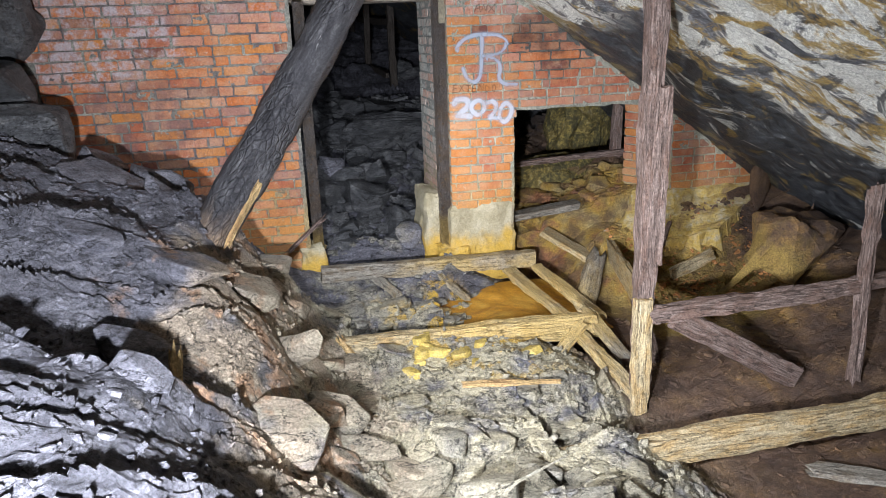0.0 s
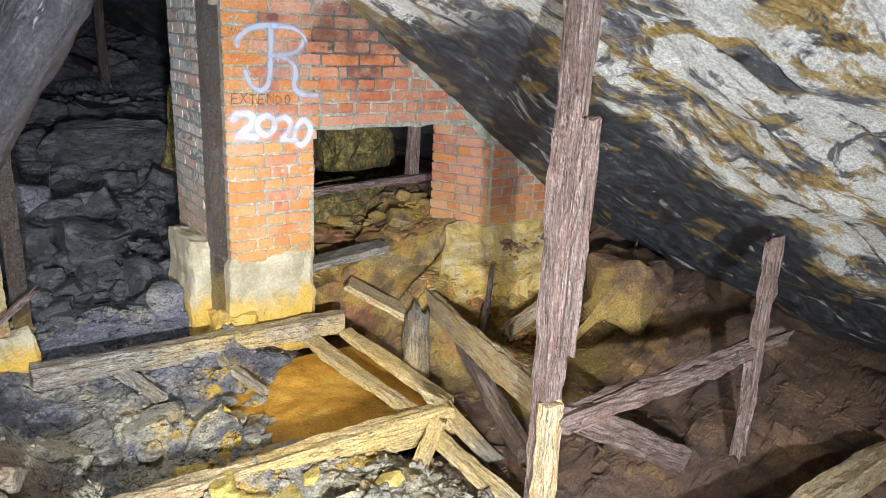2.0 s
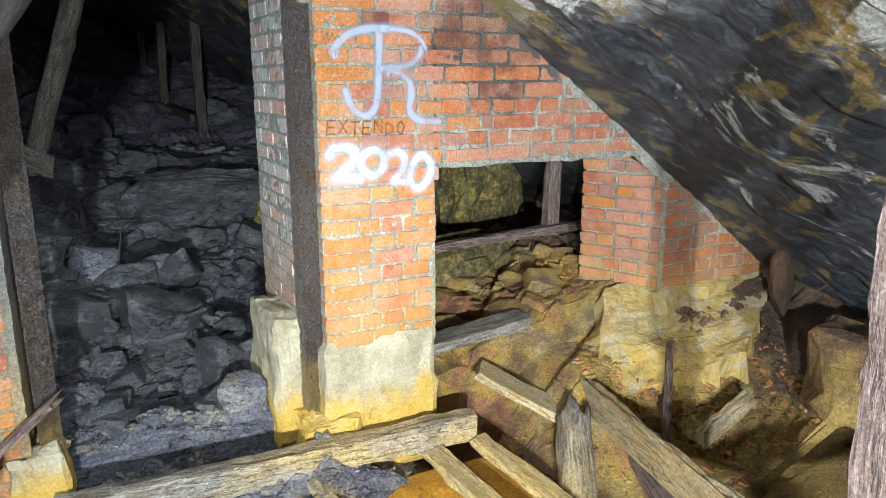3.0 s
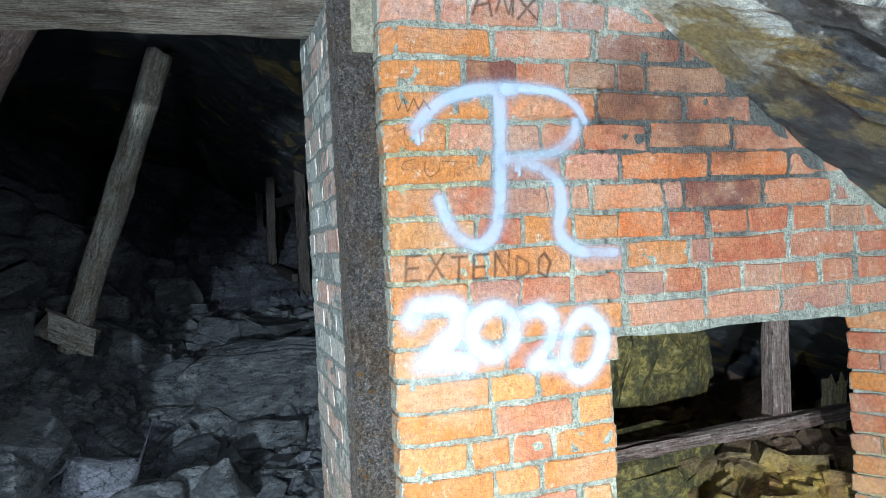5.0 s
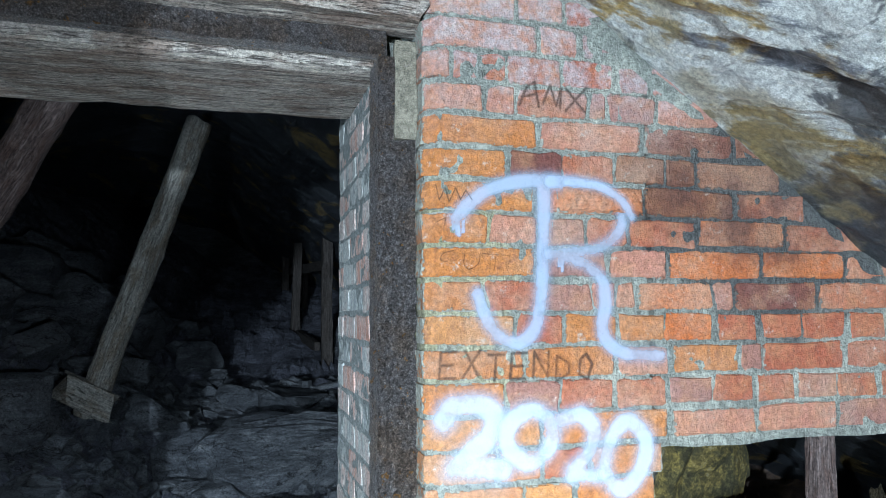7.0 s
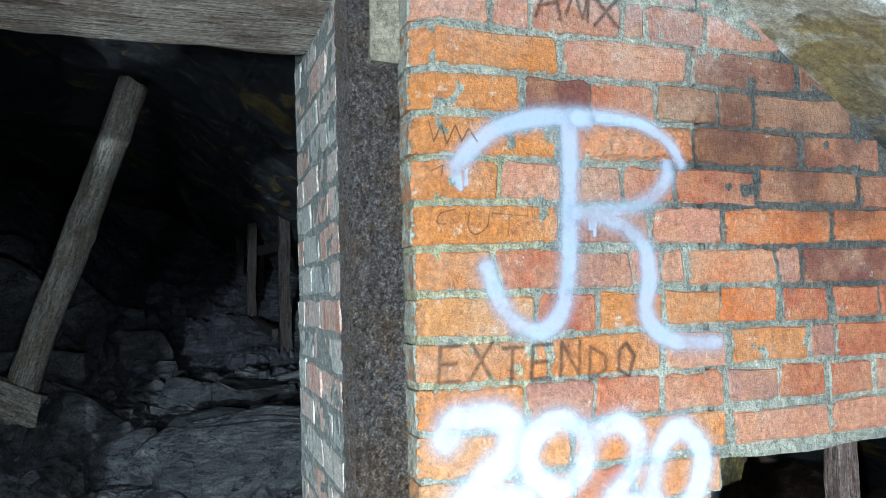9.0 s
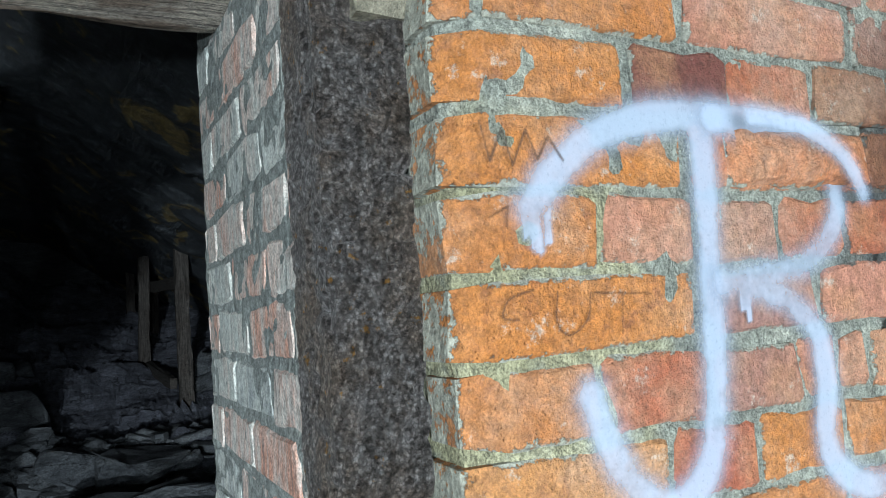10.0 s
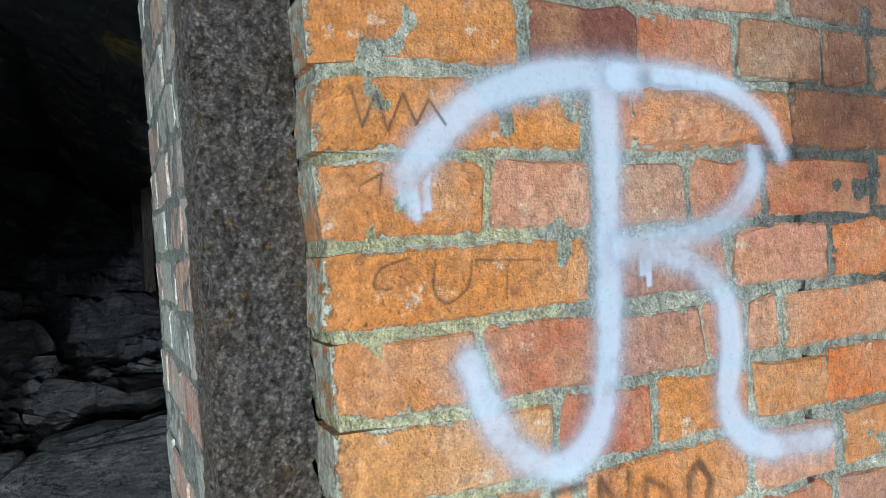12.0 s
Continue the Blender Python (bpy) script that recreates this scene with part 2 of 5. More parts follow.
    c = n.mix(n.span(g, 0.35, 0.75, 0.3, 0.0), c, (0.02, 0.02, 0.022))
    # Thin black lines drawn into the colour for the shadows behind broken ledges.
    line = n.math("ABSOLUTE", n.math("SUBTRACT", n.noise(n.coords((1.1, 2.0, 2.6), "World", rot=(0.2, 0.3, 0.55)), 2.6, 8, 0.62, 0.5), 0.5))
    line2 = n.math("ABSOLUTE", n.math("SUBTRACT", n.noise(n.coords((1.4, 2.2, 2.8), "World", (4, 1, 2), (0.3, 0.4, 0.3)), 8.5, 6, 0.6, 0.3), 0.5))
    crack_or_shadow = n.math("MULTIPLY", n.math("MAXIMUM", n.span(line, 0.0085, 0.003), n.span(line2, 0.009, 0.003, 0, 0.75)), n.math("SUBTRACT", 1.0, n.math("MULTIPLY", right, 0.8)))
    c = n.mix(n.math("MULTIPLY", crack_or_shadow, 0.92), c, (0.006, 0.006, 0.007))
    glint = n.span(n.noise(w, 240, 2, 0.5), 0.66, 0.70)
    r = n.math("SUBTRACT", n.span(n.noise(w, 9, 4), 0.3, 0.7, gloss - 0.12, gloss + 0.25), n.math("MULTIPLY", glint, 0.3))
    chips = n.voronoi(n.coords((1, 1, 2.2), "World", rot=(0.3, 0.5, 0.2)), 26)
    h = n.math("ADD", n.math("ADD", n.noise(ob, 18, 8, 0.7), n.math("SUBTRACT", n.math("MULTIPLY", g, 0.35), n.math("MULTIPLY", crack_or_shadow, 0.8))), n.math("MULTIPLY", n.math("MULTIPLY", chips, n.math("SUBTRACT", 1.0, right)), -0.35))
    return n.finish(c, r, h, 0.75, 0.03, spec=0.5, speck=0.8)


def make_roof_rock():
    n = Nodes("stained_roof_rock")
    w = n.coords(which="World")
    p = n.place()
    turned = n.coords(which="World", rot=(0, 0, 0.50))
    turned_map = n.add("ShaderNodeMapping", Scale=(0.48, 1.5, 1.2))
    n.put(turned_map.inputs["Vector"], turned)
    st = turned_map.outputs[0]
    flow = n.noise(st, 1.7, 10, 0.64, 1.3)
    fine = n.noise(st, 11, 9, 0.74, 0.8)
    flow = n.math("ADD", flow, n.math("MULTIPLY", n.math("SUBTRACT", n.noise(st, 16, 8, 0.75), 0.5), 0.22))
    grey = n.ramp(fine, [(0.34, (0.03, 0.032, 0.04)), (0.48, (0.11, 0.115, 0.135)), (0.58, (0.26, 0.27, 0.30)), (0.70, (0.50, 0.52, 0.56))])
    chalk = n.ramp(fine, [(0.30, (0.46, 0.47, 0.48)), (0.46, (0.74, 0.74, 0.70)), (0.62, (0.82, 0.82, 0.78))])
    light = n.mix(n.span(flow, 0.455, 0.515), grey, chalk)
    light = n.mix(n.span(n.noise(n.coords((1, 0.7, 1), "World", (8, 2, 1)), 2.4, 9, 0.66, 1.6), 0.535, 0.585, 0, 0.92), light, n.ramp(fine, [(0.4, (0.025, 0.027, 0.034)), (0.62, (0.11, 0.115, 0.13))]))
    rusty = n.noise(n.coords((1, 0.7, 1), "World", (3, 1, 7)), 2.2, 9, 0.64, 1.4)
    rim = n.math("MULTIPLY", n.span(flow, 0.42, 0.46), n.span(flow, 0.53, 0.48))
    iron = n.ramp(fine, [(0.36, (0.20, 0.12, 0.03)), (0.50, (0.46, 0.31, 0.09)), (0.64, (0.60, 0.49, 0.24))])
    light = n.mix(n.math("MULTIPLY", rim, n.span(rusty, 0.42, 0.52, 0, 0.9)), light, iron)
    light = n.mix(n.span(rusty, 0.55, 0.60, 0, 0.85), light, iron)
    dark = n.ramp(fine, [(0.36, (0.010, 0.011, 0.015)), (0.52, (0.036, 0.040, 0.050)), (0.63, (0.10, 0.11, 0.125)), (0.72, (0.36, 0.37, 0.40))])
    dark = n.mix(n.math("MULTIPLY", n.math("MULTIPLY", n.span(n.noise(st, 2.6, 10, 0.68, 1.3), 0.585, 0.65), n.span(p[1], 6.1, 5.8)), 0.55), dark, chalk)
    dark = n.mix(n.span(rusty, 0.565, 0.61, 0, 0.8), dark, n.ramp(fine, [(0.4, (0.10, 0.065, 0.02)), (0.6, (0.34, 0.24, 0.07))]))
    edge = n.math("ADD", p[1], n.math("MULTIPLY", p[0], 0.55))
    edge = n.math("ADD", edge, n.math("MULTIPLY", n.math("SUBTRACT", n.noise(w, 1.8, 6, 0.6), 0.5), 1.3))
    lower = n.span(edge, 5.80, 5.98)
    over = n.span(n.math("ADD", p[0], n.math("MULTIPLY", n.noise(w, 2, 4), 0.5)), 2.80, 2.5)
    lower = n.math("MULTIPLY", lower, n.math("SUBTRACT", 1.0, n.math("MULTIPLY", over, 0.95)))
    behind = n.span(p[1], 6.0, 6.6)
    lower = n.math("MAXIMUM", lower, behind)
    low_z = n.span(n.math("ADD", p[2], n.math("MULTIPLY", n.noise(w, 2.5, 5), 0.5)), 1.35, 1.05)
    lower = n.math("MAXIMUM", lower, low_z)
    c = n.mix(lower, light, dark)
    band = n.math("MULTIPLY", n.span(p[1], 5.55, 5.75), n.span(p[1], 6.05, 5.95))
    c = n.mix(n.math("MULTIPLY", band, n.span(n.noise(w, 4, 5), 0.5, 0.6, 0, 0.55)), c, (0.34, 0.27, 0.12))
    h = n.math("ADD", n.noise(st, 8, 9, 0.7, 0.5), n.math("MULTIPLY", n.noise(w, 45, 6), 0.3))
    return n.finish(c, n.span(fine, 0.3, 0.7, 0.34, 0.68), h, 0.9, 0.05, spec=0.5)


def make_timber(name, stops, dirt, gloss=0.8):
    """Old sawn timber: grain along the piece's own length, checks and flaking."""
    n = Nodes(name)
    rnd = n.add("ShaderNodeObjectInfo").outputs["Random"]
    o = n.add("ShaderNodeCombineXYZ")
    n.put(o.inputs[0], n.math("MULTIPLY", rnd, 31.0))
    src = n.add("ShaderNodeVectorMath")
    n.put(src.inputs[0], n.add("ShaderNodeTexCoord").outputs["Object"])
    n.put(src.inputs[1], o.outputs[0])
    m = n.add("ShaderNodeMapping", Scale=(2.2, 36, 36))
    n.put(m.inputs["Vector"], src.outputs[0])
    m2 = n.add("ShaderNodeMapping", Scale=(6, 16, 16))
    n.put(m2.inputs["Vector"], src.outputs[0])
    grain = n.noise(m.outputs[0], 3, 8, 0.7, 0.15)
    blot = n.noise(m2.outputs[0], 1.0, 6, 0.65, 0.3)
    c = n.ramp(grain, stops)
    c = n.mix(n.span(blot, 0.45, 0.62, 0, 0.7), c, dirt)
    w = n.coords(which="World")
    near_sump = n.math("MULTIPLY", n.patch(1.7, 5.0, 0.3, 1.0, 1.3, 0.5, 0.3, 3), n.span(n.noise(w, 3, 4), 0.35, 0.6, 0.15, 0.8))
    c = n.mix(n.math("MULTIPLY", near_sump, 0.7), c, (0.62, 0.44, 0.14))
    check = n.span(n.noise(m.outputs[0], 7, 4, 0.7), 0.60, 0.66, 0, 0.75)
    c = n.mix(check, c, (0.03, 0.022, 0.018))
    split = n.span(n.math("ABSOLUTE", n.math("SUBTRACT", n.noise(m.outputs[0], 1.1, 5, 0.6, 0.2), 0.5)), 0.012, 0.004, 0, 0.7)
    c = n.mix(split, c, (0.010, 0.008, 0.007))
    h = n.math("SUBTRACT", n.math("ADD", grain, n.math("MULTIPLY", blot, 0.6)), n.math("ADD", n.math("MULTIPLY", check, 0.6), split))
    return n.finish(c, gloss, h, 0.8, 0.012, spec=0.3)


def make_char():
    n = Nodes("charred_timber")
    m = n.coords((2.2, 9, 9))
    cells = n.voronoi(n.coords((16, 30, 30)), 1.0, "DISTANCE_TO_EDGE")
    g = n.noise(m, 3, 8, 0.7)
    c = n.ramp(g, [(0.35, (0.03, 0.03, 0.037)), (0.55, (0.075, 0.075, 0.087)), (0.72, (0.17, 0.17, 0.185))])
    c = n.mix(n.span(n.noise(n.coords((1.5, 14, 14), offset=(2, 0, 0)), 2.2, 5, 0.7), 0.66, 0.72, 0, 0.7), c, (0.42, 0.42, 0.44))
    lx = n.add("ShaderNodeSeparateXYZ")
    n.put(lx.inputs[0], n.add("ShaderNodeTexCoord").outputs["Object"])
    foot = n.span(n.math("ADD", lx.outputs[0], n.math("MULTIPLY", n.noise(m, 1.2, 4), 0.5)), 0.55, 0.30)
    c = n.mix(n.math("MULTIPLY", foot, 0.9), c, n.ramp(g, [(0.35, (0.10, 0.07, 0.055)), (0.6, (0.26, 0.19, 0.14)), (0.75, (0.44, 0.30, 0.15))]))
    scaly = n.span(n.noise(n.coords((1.2, 3, 3)), 1.3, 3), 0.45, 0.6)
    c = n.mix(n.math("MULTIPLY", n.span(cells, 0.0, 0.05, 0.6, 0.0), scaly), c, (0.008, 0.008, 0.01))
    h = n.math("ADD", n.math("MULTIPLY", n.span(cells, 0.0, 0.18), n.math("MULTIPLY", scaly, 0.6)), n.math("MULTIPLY", g, 1.4))
    return n.finish(c, n.span(g, 0.3, 0.7, 0.35, 0.65), h, 0.9, 0.018, spec=0.5)


def make_rust():
    n = Nodes("rusted_steel")
    w = n.coords(which="World")
    b = n.noise(w, 9, 7, 0.7)
    g = n.noise(w, 130, 8, 0.85)
    scale_ = n.noise(n.coords((1, 1, 0.6), "World"), 38, 9, 0.85)
    c = n.ramp(g, [(0.36, (0.03, 0.025, 0.026)), (0.44, (0.15, 0.128, 0.125)), (0.52, (0.31, 0.275, 0.27)), (0.60, (0.46, 0.43, 0.43)), (0.68, (0.66, 0.65, 0.67))])
    c = n.mix(n.span(b, 0.42, 0.62, 0, 0.6), c, n.ramp(g, [(0.36, (0.04, 0.027, 0.018)), (0.53, (0.30, 0.20, 0.13)), (0.68, (0.54, 0.42, 0.28))]))
    c = n.mix(n.span(scale_, 0.38, 0.32, 0, 0.95), c, (0.006, 0.005, 0.006))
    c = n.mix(n.span(n.noise(w, 40, 6, 0.65), 0.615, 0.65, 0, 0.9), c, (0.44, 0.22, 0.04))
    grains = n.voronoi(w, 230)
    c = n.mix(n.span(grains, 0.34, 0.62, 0, 0.45), c, (0.02, 0.016, 0.015))
    foot = n.span(n.math("ADD", n.place()[2], n.math("MULTIPLY", b, 0.3)), 0.95, 0.8)
    c = n.mix(n.math("MULTIPLY", foot, 0.85), c, (0.46, 0.33, 0.12))
    h = n.math("ADD", n.math("MULTIPLY", n.span(scale_, 0.30, 0.55), 2.2), n.math("MULTIPLY", g, 1.6))
    return n.finish(c, n.span(g, 0.3, 0.7, 0.30, 0.6), h, 1.0, 0.022, metal=0.15, spec=0.8, speck=0.5)


def make_mud():
    n = Nodes("ochre_mud")
    w = n.coords(which="World")
    b = n.noise(w, 4, 8, 0.65)
    c = n.ramp(b, [(0.3, (0.30, 0.12, 0.02)), (0.48, (0.50, 0.25, 0.03)), (0.65, (0.58, 0.34, 0.06))])
    c = n.mix(n.span(n.noise(w, 18, 5), 0.6, 0.68, 0, 0.6), c, (0.17, 0.09, 0.03))
    return n.finish(c, n.span(b, 0.35, 0.65, 0.35, 0.7), n.noise(w, 14, 8, 0.7), 0.5, 0.02)


def make_spray(name, colour, cover):
    """Paint or pencil that lies on the wall: the mesh carries how thickly it was put on."""
    n = Nodes(name)
    a = n.tree.nodes.new("ShaderNodeAttribute")
    a.attribute_name = "paint"
    w = n.coords(which="World")
    d = n.math("MULTIPLY", a.outputs["Fac"], n.span(n.noise(w, 9, 5, 0.65), 0.36, 0.64, 0.68, 1.06))
    d = n.math("ADD", d, n.math("MULTIPLY", n.math("SUBTRACT", n.noise(w, 150, 5, 0.7), 0.5), 0.25))
    d = n.math("MULTIPLY", n.span(d, 0.02, 1.0), n.span(a.outputs["Fac"], 0.0, 0.1))
    grit = n.span(n.noise(w, 260, 4, 0.7), 0.28, 0.45, 0.75, 1.0)
    n.put(n.bsdf.inputs["Alpha"], n.math("MULTIPLY", n.math("MULTIPLY", d, grit), cover))
    return n.finish(n.mix(n.span(d, 0.55, 1.0), colour, tuple(min(0.8, v * 1.25) for v in colour)), 0.75, n.noise(w, 90, 5), 0.3, 0.004, speck=0.0)


def make_limewash():
    n = Nodes("limewashed_brick")
    rnd = n.add("ShaderNodeObjectInfo").outputs["Random"]
    w = n.coords(which="World")
    b = n.noise(n.coords((1, 1, 0.5), "World"), 16, 7, 0.7)
    c = n.ramp(n.math("ADD", n.math("MULTIPLY", b, 0.75), n.math("MULTIPLY", rnd, 0.28)), [(0.34, (0.30, 0.31, 0.31)), (0.46, (0.46, 0.46, 0.43)), (0.58, (0.50, 0.41, 0.37)), (0.72, (0.50, 0.26, 0.19))])
    runs = n.noise(n.coords((1, 1, 0.12), "World"), 34, 6, 0.7)
    c = n.mix(n.span(runs, 0.5, 0.62, 0, 0.5), c, (0.50, 0.51, 0.48))
    c = n.mix(n.span(runs, 0.42, 0.36, 0, 0.55), c, (0.13, 0.13, 0.13))
    red = n.span(n.math("ADD", n.place()[2], n.math("MULTIPLY", n.noise(w, 3, 4), 0.8)), 1.95, 1.3, 0.0, 0.6)
    c = n.mix(red, c, n.ramp(b, [(0.3, (0.34, 0.14, 0.09)), (0.7, (0.48, 0.27, 0.18))]))
    return n.finish(c, 0.85, n.math("ADD", b, n.math("MULTIPLY", n.noise(w, 80, 6), 0.5)), 0.6, 0.01)


BRICK, MORTAR, CONCRETE = make_brick(), make_mortar(), make_concrete()
# SLATE's bluish tint carries the cool outer spill of the torch.
SLATE = make_slate("broken_slate", (0.05, 0.051, 0.068), (0.185, 0.187, 0.235), (0.38, 0.382, 0.455), 1.0)
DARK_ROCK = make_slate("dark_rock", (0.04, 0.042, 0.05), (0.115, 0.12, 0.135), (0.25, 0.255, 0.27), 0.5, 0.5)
ROOF, CHAR, RUST, MUD = make_roof_rock(), make_char(), make_rust(), make_mud()
GREY_WOOD = make_timber("grey_timber", [(0.3, (0.13, 0.12, 0.105)), (0.5, (0.28, 0.26, 0.23)), (0.7, (0.44, 0.41, 0.36))], (0.17, 0.13, 0.09))
OCHRE_WOOD = make_timber("ochre_stained_timber", [(0.3, (0.26, 0.20, 0.12)), (0.5, (0.46, 0.38, 0.24)), (0.7, (0.58, 0.50, 0.36))], (0.44, 0.29, 0.12))
ROT_WOOD = make_timber("rotten_brown_timber", [(0.3, (0.07, 0.05, 0.046)), (0.5, (0.21, 0.155, 0.14)), (0.7, (0.42, 0.34, 0.32))], (0.17, 0.105, 0.085))
# Timber for the workings, their gloom put into its colour.
SHADED_WOOD = make_timber("shaded_timber", [(0.3, (0.03, 0.026, 0.024)), (0.5, (0.07, 0.06, 0.055)), (0.7, (0.12, 0.105, 0.095))], (0.05, 0.04, 0.035))
LINTEL_WOOD = make_timber("cracked_lintel_timber", [(0.34, (0.07, 0.056, 0.05)), (0.45, (0.32, 0.275, 0.24)), (0.57, (0.54, 0.48, 0.41)), (0.70, (0.66, 0.58, 0.46))], (0.20, 0.135, 0.10))
PALE_WOOD = make_timber("fresh_split_timber", [(0.3, (0.34, 0.22, 0.10)), (0.55, (0.50, 0.36, 0.18)), (0.75, (0.58, 0.46, 0.27))], (0.42, 0.25, 0.12))
# The date's paint is lightened to carry the torch's hot spot.
LIT_PAINT = make_spray("lit_spray_paint", (0.42, 0.47, 0.58), 0.64)
THIN_PAINT = make_spray("thin_bluish_spray_paint", (0.345, 0.395, 0.51), 0.62)
PENCIL = make_spray("black_marker", (0.04, 0.025, 0.02), 0.6)
LIMEWASH = make_limewash()


# geometry helpers
def link(name, bm, material, parent=None, label="", smooth=False):
    me = bpy.data.meshes.new(name)
    bm.to_mesh(me)
    bm.free()
    me.materials.append(material)
    if smooth:
        me.polygons.foreach_set("use_smooth", [True] * len(me.polygons))
    ob = new(name, me)
    if parent is not None:
        ob.parent = parent
    if label:
        ob["label"] = label
    return ob


part = link


def base(name, x=0.0, y=0.0, z=0.0):
    ob = new(name)
    ob.location = (x, y, z)
    ob.empty_display_size = 0.1
    return ob


def along(p0, p1, roll=0.0):
    """Local x from p0 to p1, local z as upright as it goes."""
    a, b = Vector(p0), Vector(p1)
    x = (b - a).normalized()
    up = Vector((0, 0, 1)) if abs(x.z) < 0.9 else Vector((0, -1, 0))
    y = up.cross(x).normalized()
    z = x.cross(y)
    m = Matrix((x, y, z)).transposed().to_4x4()
    m.translation = a
    return m @ Matrix.Rotation(radians(roll), 4, "X")


def timber_mesh(length, wide, high, seed, ragged=0.012, groove=False, taper=0.0, round_=False, cut=0.6):
    """A worn beam along x from 0: bevelled or round section, wandering faces and splintered ends."""
    r = random.Random(seed)
    bm = bmesh.new()
    n = max(4, int(length / 0.06))
    if round_:
        ring = [(math.cos(i * math.tau / 16) / 2, math.sin(i * math.tau / 16) / 2) for i in range(16)]
    else:
        c = 0.06
        ring = [(-0.5 + c, -0.5), (-0.15, -0.5), (0.15, -0.5), (0.5 - c, -0.5), (0.5, -0.5 + c), (0.5, 0), (0.5, 0.5 - c), (0.5 - c, 0.5), (0.12, 0.5), (-0.12, 0.5), (-0.5 + c, 0.5), (-0.5, 0.5 - c), (-0.5, 0), (-0.5, -0.5 + c)]
        if groove:
            ring = [(-0.5 + c, -0.5), (-0.10, -0.5), (-0.06, -0.36), (0.06, -0.36), (0.10, -0.5), (0.5 - c, -0.5), (0.5, -0.5 + c), (0.5, 0.5 - c), (0.5 - c, 0.5), (0.0, 0.5), (-0.5 + c, 0.5), (-0.5, 0.5 - c)]
    off = Vector((r.uniform(-50, 50), r.uniform(-50, 50), 0))
    rings = []
    for i in range(n + 1):
        t = i / n
        x = t * length
        k = 1 - taper * t
        row = []
        for j, (u, v) in enumerate(ring):
            w = noise.noise(Vector((x * 2.2, u * 3, v * 3)) + off) * ragged + noise.noise(Vector((x * 11, u * 9, v * 9)) + off) * ragged * 0.7
            dx = 0.0
            if i in (0, n):
                dx = (noise.noise(Vector((u * 5, v * 5, i)) + off)) * 0.05 * cut
            s = 1 + 2 * w / (wide + high) * 2
            row.append(bm.verts.new((x + dx, u * wide * k * s + noise.noise(Vector((x * 0.9, 0, 5)) + off) * ragged, v * high * k * s + noise.noise(Vector((x * 0.9, 9, 0)) + off) * ragged)))
        rings.append(row)
    m = len(ring)
    for a, b in zip(rings, rings[1:]):
        for j in range(m):
            bm.faces.new((a[j], a[(j + 1) % m], b[(j + 1) % m], b[j]))
    bm.faces.new(list(reversed(rings[0])))
    bm.faces.new(rings[-1])
    bmesh.ops.recalc_face_normals(bm, faces=bm.faces)
    return bm


def timber(name, p0, p1, wide, high, material, seed, label, category, roll=0.0, group="", parent=None, **kw):
    ob = link(name, timber_mesh((Vector(p1) - Vector(p0)).length, wide, high, seed, **kw), material, parent, smooth=kw.get("round_", False))
    ob.matrix_basis = (parent.matrix_basis.inverted() if parent is not None else Matrix()) @ along(p0, p1, roll)
    if parent is None:
        tagged(ob, label, category, group)
    return ob


def step(a, b, v):
    t = min(1.0, max(0.0, (v - a) / (b - a)))
    return t * t * (3 - 2 * t)


def lump(x, y, f, seed=0.0):
    return noise.noise(Vector((x * f, y * f, seed)))


# the ground: a rubble slope, a low floor, a sump and the rubble behind the wall
def floor_height(x, y):
    low = 0.16 - 0.20 * step(1.55, 2.15, x)
    near = 0.34 * step(3.1, 1.6, y) * step(1.9, 0.9, x)
    z = low + near
    s = min(1.0, max(0.0, (0.32 - x) / 0.8))
    z += (0.78 + 0.32 * step(2.2, 4.0, y)) * (0.5 * s + 0.5 * step(0, 1, s)) + 0.44 * min(4.5, max(0.0, -0.48 - x))
    if y < 6.2:
        z -= 0.42 * step(4.85, 5.6, y) * step(0.3, -0.3, x)
        z -= 0.10 * step(1.0, 0.75, ((x - 1.72) / 0.62) ** 2 + ((y - 5.2) / 0.55) ** 2)
        for edge, x0, x1 in ((4.60, 0.4, 2.2), (5.87, 0.35, 1.35), (3.12, 1.3, 4.0)):
            if x0 < x < x1:
                z -= 0.14 * step(edge - 0.05, edge + 0.01, y) * step(edge + 0.80, edge + 0.25, y)
        z += 0.48 * step(2.2, 3.0, x) * step(5.15, 5.95, y) + 0.22 * step(3.2, 3.8, x) * step(5.4, 5.95, y)
        z += (0.30 * step(3.5, 4.6, x) * step(3.9, 5.0, y) + 0.20 * step(3.6, 5.0, x)) * (1 - 0.75 * step(5.2, 5.9, y))
        z += 0.14 * step(5.3, 5.9, y) * step(0.2, 0.5, x) * step(1.6, 1.3, x)
    else:
        inside = 0.38 + 0.20 * max(0.0, y - 6.6) + max(0.0, 0.62 - x) * 0.85 * step(6.2, 7.4, y) + 0.10 * step(2.0, 2.6, x) + 0.30 * step(2.7, 3.5, x) * step(8.0, 6.6, y)
        z = inside + min(1.8, max(0.0, 0.32 - x)) * 0.8 * step(7.4, 6.2, y)
    return z


def broken_bed(s):
    """A bed of slate that rises slowly and breaks off at its far edge."""
    f = s % 1.0
    return f if f < 0.95 else (1.0 - f) * 19.0


